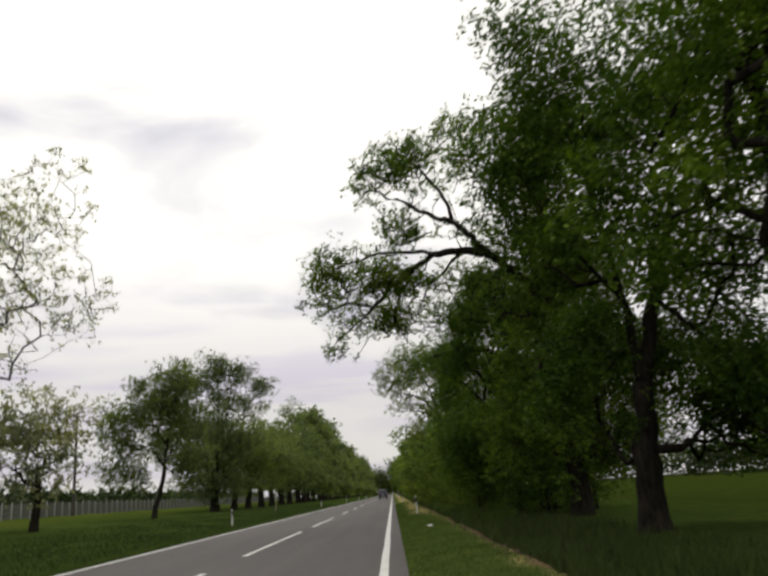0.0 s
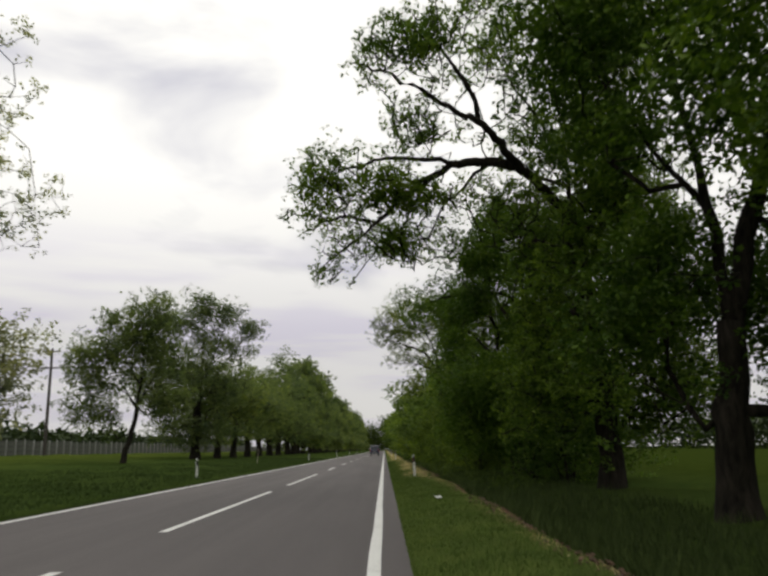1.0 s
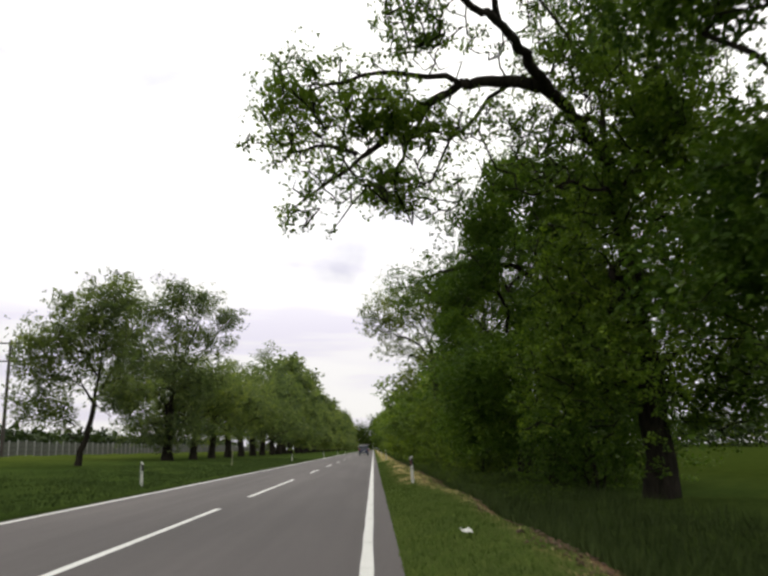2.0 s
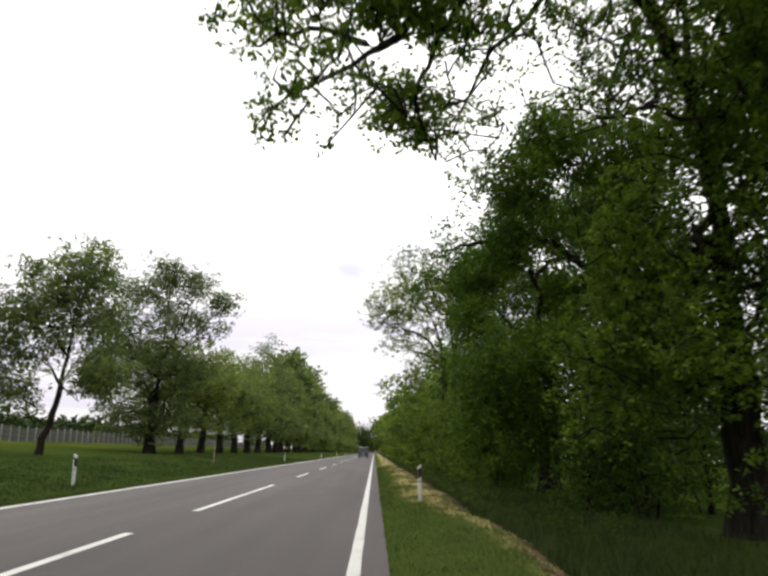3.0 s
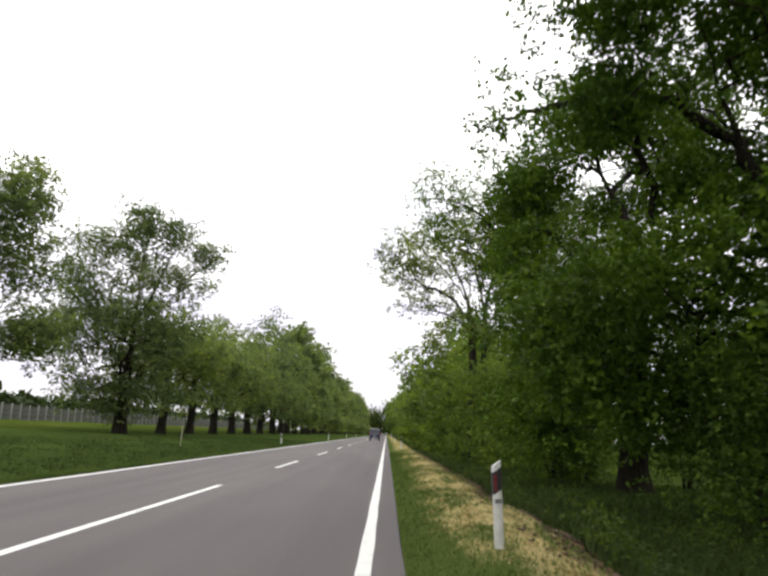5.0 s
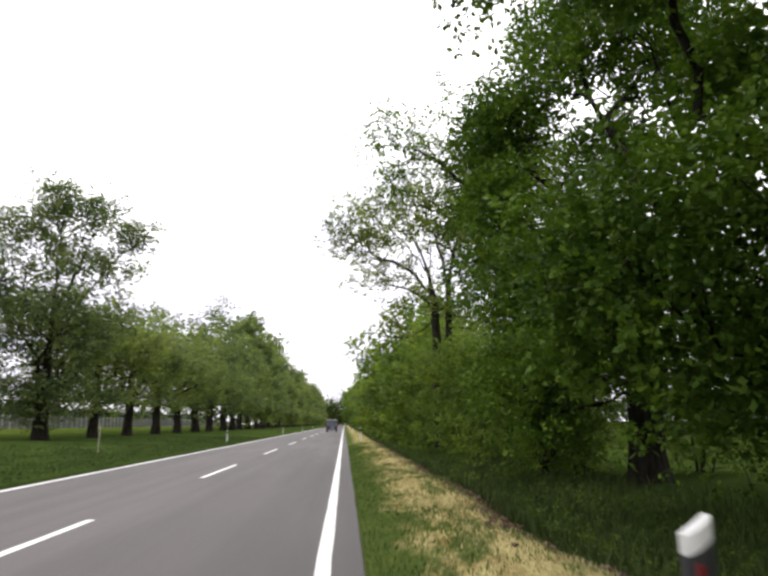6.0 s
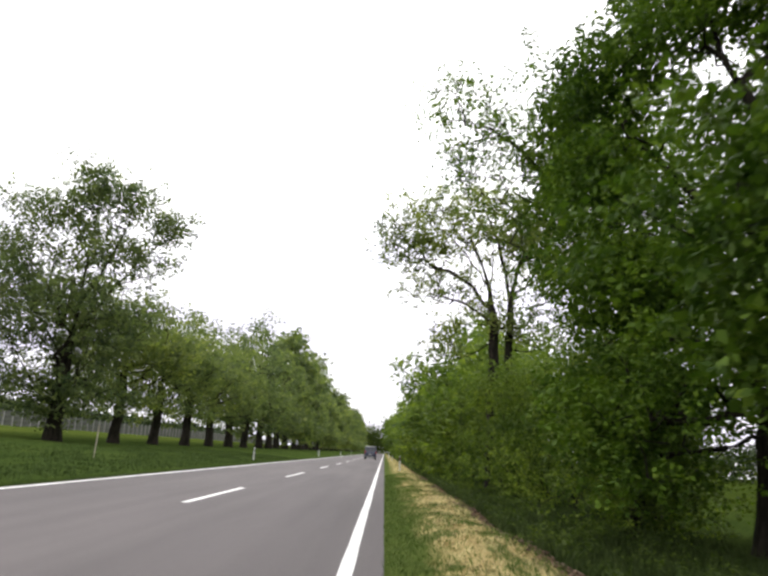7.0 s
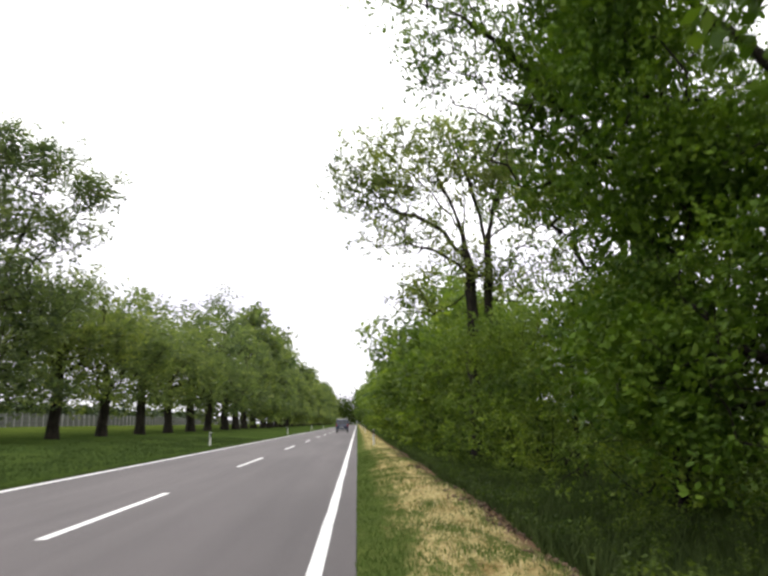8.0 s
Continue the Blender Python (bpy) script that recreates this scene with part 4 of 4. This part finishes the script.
tree("avenue_tree", -19.9, 73.3, [[(-19.9, 73.3, 0.4), (-19.4, 73.3, 2.4), (-18.9, 73.3, 4.6), (-18.7, 73.3, 8.5), (-18.9, 73.3, 11.5)], [(-18.9, 73.3, 4.4), (-20.4, 73.3, 6.8), (-21.8, 73.3, 9.4)], [(-18.9, 73.3, 5.0), (-17.4, 73.3, 7.4), (-17.0, 73.3, 10.0)],
      [(-19.5, 73.3, 5.6), (-21.2, 73.3, 6.6), (-22.4, 73.3, 6.3), (-23.0, 73.3, 5.2)], [(-18.4, 73.3, 5.9), (-17.2, 73.3, 6.2), (-16.6, 73.3, 5.0)]],
     [(-20.6, 73.3, 9.6, 2.8, 3.4, 2.8), (-18.6, 73.3, 11.3, 2.2, 2.8, 2.2, 1.2), (-17.4, 73.3, 8.6, 1.5, 2.4, 2.6), (-22.6, 73.3, 7.2, 1.7, 2.4, 2.2, 1.1), (-22.4, 73.3, 4.7, 1.7, 2.4, 1.6, 1.6), (-21.3, 73.3, 4.0, 1.2, 2.0, 1.4, 1.6), (-16.8, 73.3, 5.0, 1.6, 2.2, 1.6, 1.5), (-19.4, 73.3, 7.0, 1.5, 1.8, 1.2, 1.4), (-23.2, 73.3, 8.8, 1.2, 2.0, 1.5, 1.3), (-20.6, 73.3, 6.0, 1.2, 1.8, 0.9, 1.2), (-18.2, 73.3, 12.4, 1.2, 1.8, 1.0, 1.4)],
     1050, 0.2, 35, 0.18, (0.36, 0.36, 0.3), LEAF_PALE, BARK, "leaning roadside tree with open leafy crown", seed=43, kite=True, group=ROW_L, from_foot=False, clump=(9, 0.6, 0.85), twig=0.014, core=1.5)
tree("avenue_tree", -20.0, 96.4, [[(-20, 96.4, 0.5), (-19.9, 96.4, 5.0), (-19.6, 96.4, 10.0), (-19.4, 96.4, 16.5)], [(-19.9, 96.4, 5.2), (-22.4, 96.4, 9.0), (-23.4, 96.4, 13.8)], [(-19.8, 96.4, 6.5), (-17.4, 96.4, 10.5), (-15.2, 96.4, 13.0), (-13.6, 96.4, 14.4)],
      [(-19.6, 96.4, 9.0), (-18.0, 96.4, 12.4), (-16.6, 96.4, 15.8)], [(-17.4, 96.4, 10.5), (-15.0, 96.6, 11.4), (-13.4, 96.6, 12.2)]],
     [(-21.2, 96.4, 8.6, 5.4, 5.4, 4.4, 1.1), (-17.2, 96.4, 7.6, 2.8, 4.6, 2.8, 1.1), (-25.4, 96.4, 8.0, 2.2, 3.6, 3.0, 1.2), (-24.8, 96.4, 12.2, 2.0, 3.0, 2.6, 1.2), (-23.0, 96.4, 15.0, 2.6, 3.2, 2.3, 1.6), (-19.6, 96.4, 16.8, 2.2, 2.6, 2.2, 1.8), (-17.0, 96.4, 15.7, 2.0, 2.4, 2.0, 1.6), (-14.7, 96.4, 14.3, 1.5, 2.2, 1.8, 1.9), (-15.6, 96.4, 11.4, 1.5, 2.2, 1.0, 2.0), (-19.2, 96.4, 13.2, 2.6, 3.0, 2.0, 2.2), (-16.6, 96.4, 12.7, 1.6, 2.2, 1.4, 1.8), (-20.5, 96.4, 3.6, 5.2, 4.6, 1.6, 2.2)],
     1500, 0.46, 35, 0.2, (0.46, 0.46, 0.36), LEAF_PALE, BARK, "large roadside tree with ragged open top", seed=144, group=ROW_L, twig=0.022, kite=True, from_foot=False, clump=(9, 0.7, 0.85), core=1.8)
mid_l = tree("avenue_tree", -19.9, 106.7, [trunk_line(9)], [(0.3, 0, 8.2, 5.2, 5.2, 3.6), (-3.0, 0, 6.0, 3.6, 4.2, 2.8, 1.3), (2.4, 0, 6.4, 3.2, 4.0, 2.8, 1.3), (0, 0, 3.5, 4.8, 4.8, 1.5, 1.5)],
             640, 0.37, 21, 0.27, (0.46, 0.46, 0.36), LEAF_PALE, BARK, "round dense green roadside tree", seed=45, thin=0.02, group=ROW_L, kite=True, clump=(10, 0.9, 0.85), core=0.95)
tall_l = tree("avenue_tree", -20.0, 160.2, [trunk_line(13)], [(0.5, 0, 9.5, 6, 5.6, 6), (0, 0, 16.5, 2.6, 2.6, 3.4), (0, 0, 4.4, 5, 5, 2.2, 1.5)],
              360, 0.46, 36, 0.4, (0.5, 0.5, 0.36), LEAF_PALE, BARK, "tall green roadside tree with thin top", seed=46, thin=0.025, group=ROW_L, open_z=13.0)
far_l = tree("avenue_tree", -19.6, 294.0, [trunk_line(11)], [(0.3, 0, 10.0, 6.5, 5.8, 7.5), (0, 0, 17, 4, 4, 3.5), (0, 0, 4.2, 5, 5, 2.6, 1.4)],
             170, 0.46, 16, 0.9, (0.7, 0.7, 0.5), LEAF_PALE, BARK, "tall green tree far along the row", seed=47, thin=0.05, group=ROW_L)
for k, (y, sc) in enumerate([(116.8, 1.04), (127.6, 1.1), (138.5, 1.15), (149.5, 1.25)]):
    place(mid_l, -20.0, y, 67 * k + 30, sc)
for k, y in enumerate((171.8, 182.5, 193, 204, 214.6, 225.4, 236, 247, 257.6, 268.5, 279)):
    place((tall_l, far_l)[k % 2], -19.6 + rr.uniform(-0.6, 0.6), y, rr.uniform(0, 360), rr.uniform(1.1, 1.25))
y = 306.0
while y < 660:
    place(far_l, -19.6 + rr.uniform(-0.6, 0.6), y, rr.uniform(0, 360), rr.uniform(1.0, 1.2))
    y += rr.uniform(11, 15)
for y in (-24, -13, -2, 9, 19.5, 30):
    place(far_l, -20.0, y, 31 * y, 0.9)


# ---- far woods ----
def treeline(points, height, depth, n, size, seed, label, foot=0.0, mat=LEAF_FAR, swell=1.0):
    rng = np.random.default_rng(seed)
    pts = np.array(points, float)
    seg = rng.integers(0, len(pts) - 1, n)
    f = rng.random((n, 1))
    c = pts[seg] * (1 - f) + pts[seg + 1] * f
    top = height * (1 - swell * (0.35 - 0.2 * np.sin(c[:, 0] * 0.11 + c[:, 1] * 0.09) - 0.15 * np.sin(c[:, 0] * 0.31 + c[:, 1] * 0.27 + 1)))
    z = top * rng.random(n) ** 0.7 + foot
    c3 = np.stack([c[:, 0] + rng.normal(size=n) * depth, c[:, 1] + rng.normal(size=n) * depth, z - 0.3], 1)
    v, f = leaves(rng, c3, 1, (0.1, 0.1, 0.1), size, sprig=1)
    ob = tri_mesh("far_woods", v, f, mat)
    tagged(ob, label, "woods", kind="stuff")


treeline([(95, -60), (120, 100), (150, 260), (160, 420), (90, 560)], 17, 4, 20000, 2.2, 61, "distant dark tree belt beyond the field", swell=0.6)
treeline([(-75, 10), (-82, 150), (-90, 330), (-90, 520)], 6.4, 2.0, 20000, 1.9, 62, "distant dark tree belt behind the fence", 1.0, LEAF_FAR, 0.3)
treeline([(-60, 700), (-15, 690), (20, 700), (70, 690)], 37, 5, 18000, 2.1, 63, "distant trees closing off the road", 0.0, LEAF_WEED)


# ---- fence, pole, posts, van ----
def build_fence():
    root = tagged(new("field_fence"), "long weathered board fence with pale concrete posts", "fence")
    bm = boxed(-0.06, 0.06, -0.055, 0.055, -0.3, 1.62, bevel=0.015)
    first = part("post", bm, CONCRETE, root)
    plank = part("board", boxed(-0.012, 0.012, 0.085, 0.915, 0.05, 1.0), WEATHERED, root)
    rng = random.Random(8)
    y = 40.0
    k = 0
    while y < 330:
        z = float(ground_z(-38.0, y))
        post = first if k == 0 else first.copy()
        if k:
            scene.collection.objects.link(post)
        post.location = (-38.0, y, z)
        post.rotation_euler = (rng.uniform(-0.03, 0.03), rng.uniform(-0.03, 0.03), 0)
        if k < 95:
            for c in range(3):
                b = plank if (k == 0 and c == 0) else plank.copy()
                if not (k == 0 and c == 0):
                    scene.collection.objects.link(b)
                b.location = (-38.02, y, z)
                b.scale = (1, 2.25, 0.52)
                b.location.z = z - 0.02 + c * 0.5
                b.location.y = y - 0.14
        y += 2.0
        k += 1
    rest = bmesh.new()
    box(rest, -38.03, -38.0, y - (k - 95) * 2.0, y, 1.0, 2.45)
    far_part = part("board_run", rest, WEATHERED, root)
    tagged(far_part, kind="stuff")


build_fence()


def lathe(bm, pts, sides=12):
    """A round body about z from (radius, height) pairs."""
    rings = [[bm.verts.new((r * math.cos(2 * math.pi * k / sides), r * math.sin(2 * math.pi * k / sides), z)) for k in range(sides)] for r, z in pts]
    for a, b in zip(rings, rings[1:]):
        for k in range(sides):
            bm.faces.new((a[k], a[(k + 1) % sides], b[(k + 1) % sides], b[k]))
    bm.faces.new(rings[-1])
    bm.faces.new(rings[0][::-1])
    return bm


def build_pole():
    root = tagged(new("utility_pole"), "dark wooden utility pole with two crossarms", "pole")
    root.location = (-36.0, 96.3, float(ground_z(-36, 96.3)) - 0.4)
    part("mast", lathe(bmesh.new(), [(0.19, 0), (0.17, 4), (0.12, 11.8), (0.10, 11.9)]), POLE_WOOD, root, smooth=False)
    for z, w in ((11.5, 1.0), (9.7, 1.5)):
        part("crossarm", boxed(-w, w, -0.18, -0.06, z, z + 0.14, bevel=0.015), POLE_WOOD, root)
        for x in (-w + 0.12, w - 0.12):
            ins = part("insulator", lathe(bmesh.new(), [(0.03, 0), (0.07, 0.05), (0.05, 0.1), (0.07, 0.15), (0.03, 0.22)], 8), WHITE_PLASTIC, root)
            ins.location = (x, -0.12, z + 0.14)


build_pole()


def prism(bm, profile, z0, z1, slope0=0.0, slope1=0.0):
    """An upright prism over a closed profile; its ends slope across x by the given rises."""
    lo = [bm.verts.new((x, y, z0 + slope0 * x)) for x, y in profile]
    hi = [bm.verts.new((x, y, z1 + slope1 * x)) for x, y in profile]
    n = len(profile)
    for k in range(n):
        bm.faces.new((lo[k], lo[(k + 1) % n], hi[(k + 1) % n], hi[k]))
    bm.faces.new(hi)
    bm.faces.new(lo[::-1])
    return bm


def outline(w, d, grow=0.0):
    pts = []
    for k in range(9):
        a = math.pi + math.pi * k / 8
        pts.append(((w / 2 + grow) * math.cos(a), (d * 0.45 + grow) * math.sin(a)))
    return pts + [(w / 2 + grow, d * 0.5 + grow), (-w / 2 - grow, d * 0.5 + grow)]


def delineator(side):
    root = new("delineator_post")
    slope = 0.62 * side
    part("post_body", prism(bmesh.new(), outline(0.096, 0.085), -0.25, 0.86, 0, slope), WHITE_PLASTIC, root)
    part("black_band", prism(bmesh.new(), outline(0.096, 0.085, 0.002), 0.565, 0.795, slope, slope), BLACK_PLASTIC, root)
    bm = boxed(-0.037, -0.009, -0.046, -0.030, 0.575, 0.745, bevel=0.003)
    part("reflector", bm, RED_REFLECTOR if side > 0 else WHITE_REFLECTOR, root, "red reflector" if side > 0 else "white reflector")
    for z in (0.455, 0.478):
        part("lettering_bar", boxed(-0.034, 0.034, -0.0425, -0.028, z, z + 0.014), BLACK_PLASTIC, root, "small dark lettering bar")
    return root


post_r = tagged(delineator(1), "white plastic delineator post with black band", "road post", "delineator posts")
post_r.matrix_basis = pose(1.39, 46.82, float(ground_z(1.39, 46.82)), 0, -3.2, 2)
for y, lean in ((98.0, -2), (148.5, 1), (199, 0), (250, 1)):
    copy_thing(post_r, pose(1.35, y, float(ground_z(1.35, y)), 0, lean, 1))
post_l = tagged(delineator(-1), "white plastic delineator post in the far verge", "road post", "delineator posts")
post_l.matrix_basis = pose(-8.34, 49.3, float(ground_z(-8.34, 49.3)), 1, 0, -3)
for y, lean in ((100.9, 1), (152, -1), (203, 1), (254, 0)):
    copy_thing(post_l, pose(-8.34, y, float(ground_z(-8.34, y)), 0, lean, 0))


def build_stake():
    root = tagged(new("marker_stake"), "thin pale wooden marker stake in the grass", "stake")
    root.location = (-10.3, 77.8, float(ground_z(-10.3, 77.8)) - 0.1)
    root.rotation_euler = (0.0, 0.03, 0.0)
    part("stick", lathe(bmesh.new(), [(0.022, 0), (0.022, 1.28), (0.008, 1.36)], 8), PALE_WOOD, root)


build_stake()


def build_litter():
    rng = random.Random(4)
    bm = bmesh.new()
    bmesh.ops.create_grid(bm, x_segments=3, y_segments=3, size=0.07)
    for v in bm.verts:
        v.co.z = rng.uniform(0.0, 0.05)
    bmesh.ops.solidify(bm, geom=list(bm.faces), thickness=0.004)
    ob = tagged(part("paper_scrap", bm, WHITE_PLASTIC), "crumpled white paper scrap on the grass", "litter")
    ob.matrix_basis = pose(1.25, 31.0, float(ground_z(1.25, 31.0)) + 0.07, 12, 8, 20)


build_litter()


def wheel_at(root, x, y):
    w = part("wheel", lathe(bmesh.new(), [(0.2, -0.1), (0.31, -0.1), (0.33, -0.07), (0.33, 0.07), (0.31, 0.1), (0.2, 0.1)], 20), RUBBER, root, "black tyre")
    w.matrix_basis = pose(x, y, 0.33, 0, 90, 0)
    part("rim", lathe(bmesh.new(), [(0.05, -0.105), (0.2, -0.104), (0.21, -0.09), (0.21, 0.09), (0.2, 0.104), (0.05, 0.105)], 16), STEEL, w)


def build_van(x, y):
    """A tall dark van seen from behind; its nose points along +y."""
    root = tagged(new("van"), "dark blue van with pale roof bars driving away", "van")
    root.location = (x, y, 0.0)
    bm = bmesh.new()
    # side outline from tail to nose: (y, z)
    side = [(0.0, 0.27), (0.0, 0.95), (0.06, 1.15), (0.16, 1.82), (0.35, 1.93), (2.9, 1.93), (3.25, 1.86), (3.85, 1.15), (4.55, 1.0), (4.7, 0.85), (4.72, 0.27)]
    rows = []
    for px, inset in ((-0.92, 0.0), (-0.9, 0.0), (0.9, 0.0), (0.92, 0.0)):
        row = []
        for sy, sz in side:
            taper = 0.0 if sz < 1.05 else (sz - 1.05) * 0.13
            row.append(bm.verts.new((px - math.copysign(taper, px), sy + (0.03 if abs(px) > 0.91 else 0), sz)))
        rows.append(row)
    n = len(side)
    for a, b in zip(rows, rows[1:]):
        for k in range(n):
            bm.faces.new((a[k], a[(k + 1) % n], b[(k + 1) % n], b[k]))
    bm.faces.new(rows[0])
    bm.faces.new(rows[-1][::-1])
    bmesh.ops.recalc_face_normals(bm, faces=bm.faces)
    part("body", bm, CAR_BLUE, root)
    for x0, x1 in ((-0.74, -0.03), (0.03, 0.74)):
        g = bmesh.new()
        vs = [g.verts.new(p) for p in ((x0, 0.05, 1.18), (x1, 0.05, 1.18), (x1 * 0.95, 0.125, 1.72), (x0 * 0.95, 0.125, 1.72))]
        g.faces.new(vs)
        ext = bmesh.ops.extrude_face_region(g, geom=list(g.faces))
        for v in [q for q in ext["geom"] if isinstance(q, bmesh.types.BMVert)]:
            v.co.y += 0.05
        part("rear_window", g, GLASS_DARK, root, "dark tinted rear window")
    for sx in (-1, 1):
        part("tail_light", boxed(sx * 0.83 - 0.06, sx * 0.83 + 0.06, -0.02, 0.1, 0.85, 1.3, bevel=0.02), RED_LAMP, root, "red tail light")
        part("side_window", boxed(sx * 0.885 - 0.012, sx * 0.885 + 0.012, 0.5, 3.3, 1.2, 1.62, bevel=0.01), GLASS_DARK, root)
        part("roof_bar", boxed(sx * 0.68 - 0.03, sx * 0.68 + 0.03, 0.4, 2.8, 1.94, 2.02, bevel=0.01), STEEL, root, "pale roof bar")
        part("mirror", boxed(sx * 1.0 - 0.1, sx * 1.0 + 0.1, 3.2, 3.32, 1.1, 1.32, bevel=0.03), BLACK_PLASTIC, root)
        for wy in (0.95, 3.8):
            wheel_at(root, sx * 0.79, wy)
    part("bumper", boxed(-0.9, 0.9, -0.09, 0.08, 0.26, 0.56, bevel=0.04), BLACK_PLASTIC, root, "black rear bumper")
    part("number_plate", boxed(-0.26, 0.26, -0.02, 0.01, 0.7, 0.81), WHITE_PLASTIC, root, "plain white plate")
    part("bumper_strip", boxed(-0.6, 0.6, -0.097, -0.08, 0.36, 0.43), WHITE_PLASTIC, root, "pale bumper strip")
    # white strip stands in for the sky reflected along the roof's rear edge
    part("roof_glint", boxed(-0.8, 0.8, 0.16, 0.5, 1.9, 2.0, bevel=0.02), WHITE_PLASTIC, root, "pale strip for the sky's reflection on the roof")


build_van(-1.8, 168.0)


# ---- grasses ----
def blades(name, n, x0, x1, y0, y1, h0, h1, w, mat, label, seed, keep=None):
    rng = np.random.default_rng(seed)
    x = rng.uniform(x0, x1, n)
    y = y0 + (y1 - y0) * rng.random(n) ** 1.15
    clump = 0.5 + 0.5 * np.sin(2.3 * x + 1.1 * y) * np.sin(0.9 * x - 1.7 * y)
    if keep is not None:
        ok = rng.random(n) < keep(x, y)
        x, y, clump = x[ok], y[ok], clump[ok]
    n = len(x)
    z = ground_z(x, y) - 0.01
    h = (h0 + (h1 - h0) * rng.random(n) * (0.5 + 0.7 * clump))
    a = rng.uniform(0, 2 * math.pi, n)
    ww = w * rng.uniform(0.6, 1.4, n)
    lean = h * rng.uniform(0.1, 0.7, n)
    b = rng.uniform(0, 2 * math.pi, n)
    p0 = np.stack([x + np.cos(a) * ww, y + np.sin(a) * ww, z], 1)
    p1 = np.stack([x - np.cos(a) * ww, y - np.sin(a) * ww, z], 1)
    p2 = np.stack([x + np.cos(b) * lean, y + np.sin(b) * lean, z + h], 1)
    v = np.stack([p0, p1, p2], 1).reshape(-1, 3)
    ob = tri_mesh(name, v, np.arange(3 * n).reshape(-1, 3), mat)
    tagged(ob, label, "grass", kind="stuff")


def patchy(x, y, size, seed):
    """Smooth random values from 0 to 1 over the ground, with patches of the given size in metres."""
    grid = np.random.default_rng(seed).random((64, 512))
    u, v = np.asarray(x) / size + 20.0, np.asarray(y) / size + 20.0
    i, j = np.floor(u).astype(int), np.floor(v).astype(int)
    f, g = u - i, v - j
    f, g = f * f * (3 - 2 * f), g * g * (3 - 2 * g)
    i, j, i1, j1 = i % 64, j % 512, (i + 1) % 64, (j + 1) % 512
    return (grid[i, j] * (1 - f) + grid[i1, j] * f) * (1 - g) + (grid[i, j1] * (1 - f) + grid[i1, j1] * f) * g


def strawy(x, y):
    inner = np.interp(y, [0, 38, 47, 60, 75], [1.95, 1.9, 1.0, 0.95, 1.2])
    patch = 1.5 * (0.55 * patchy(x, y * 0.3, 0.6, 1) + 0.45 * patchy(x, y * 0.4, 0.22, 2)) - 0.2
    return np.clip((x - inner) / 0.45, 0, 1) * np.clip((2.42 - x) / 0.2, 0, 1) * np.clip(patch, 0.04, 1)


blades("verge_grass", 84000, 0.4, 2.3, 10, 90, 0.02, 0.09, 0.007, BLADE_VERGE, "short mown green verge grass", 71, lambda x, y: 1 - 0.92 * strawy(x, y))
blades("dry_grass", 60000, 0.8, 2.7, 10, 90, 0.01, 0.07, 0.008, STRAW, "dry yellow mown grass on the verge edge", 72, strawy)
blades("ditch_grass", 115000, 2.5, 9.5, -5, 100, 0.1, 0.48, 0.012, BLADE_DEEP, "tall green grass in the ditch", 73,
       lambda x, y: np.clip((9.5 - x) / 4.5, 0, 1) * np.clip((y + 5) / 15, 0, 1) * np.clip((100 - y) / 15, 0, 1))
blades("far_verge_grass", 80000, -19.0, -7.45, 20, 120, 0.03, 0.16, 0.02, BLADE, "green grass along the far road edge", 74, lambda x, y: np.clip((x + 19) / 9, 0.0, 1.0))


def build_clods():
    """Crumbled earth and torn sods along the lip of the ditch."""
    rng = np.random.default_rng(77)
    n = 5200
    y = 20 + 75 * rng.random(n)
    thick = patchy(y * 0 + 1.0, y, 1.3, 5)
    x = 2.3 + 0.16 * rng.normal(size=n) + 0.12 * np.sin(0.8 * y)
    keep = rng.random(n) < np.clip(1.7 * thick - 0.35, 0.03, 1)
    x, y = x[keep], y[keep]
    n = len(x)
    size = 0.018 + 0.05 * rng.random((n, 1, 1)) ** 2.2
    knobs = rng.normal(size=(n, 4, 3))
    knobs /= np.linalg.norm(knobs, axis=2)[:, :, None]
    middle = np.stack([x, y, ground_z(x, y) + 0.012], 1)
    v = (middle[:, None] + knobs * size * np.array([1.2, 1.2, 0.8])).reshape(-1, 3)
    f = (np.arange(n)[:, None, None] * 4 + np.array([[0, 1, 2], [0, 3, 1], [1, 3, 2], [2, 3, 0]])[None]).reshape(-1, 3)
    tagged(tri_mesh("soil_clods", v, f, EARTH), "crumbled brown earth along the ditch edge", "soil", kind="stuff")


build_clods()


def build_weeds():
    """Low leafy weeds on the ditch bank."""
    rng = np.random.default_rng(76)
    n = 2000
    x = rng.uniform(2.6, 7.5, n)
    y = rng.uniform(44, 96, n)
    thick = np.sin(1.1 * x + 0.5 * y) * np.sin(0.47 * y - 0.8 * x)
    ok = rng.random(n) < np.clip(0.45 + 0.6 * thick, 0.05, 1) * np.clip((7.5 - x) / 3, 0, 1)
    x, y, thick = x[ok], y[ok], thick[ok]
    z = ground_z(x, y) + rng.uniform(0.12, 0.3, len(x)) + 0.16 * np.clip(thick, 0, 1)
    v, f = leaves(rng, np.stack([x, y, z], 1), 60, (0.2, 0.2, 0.12), 0.055)
    # the dark leaf tone carries some of the trees' shade over the bank
    tagged(tri_mesh("ditch_weeds", v, f, LEAF_WEED), "low leafy weeds along the ditch bank", "weeds", kind="stuff")


build_weeds()
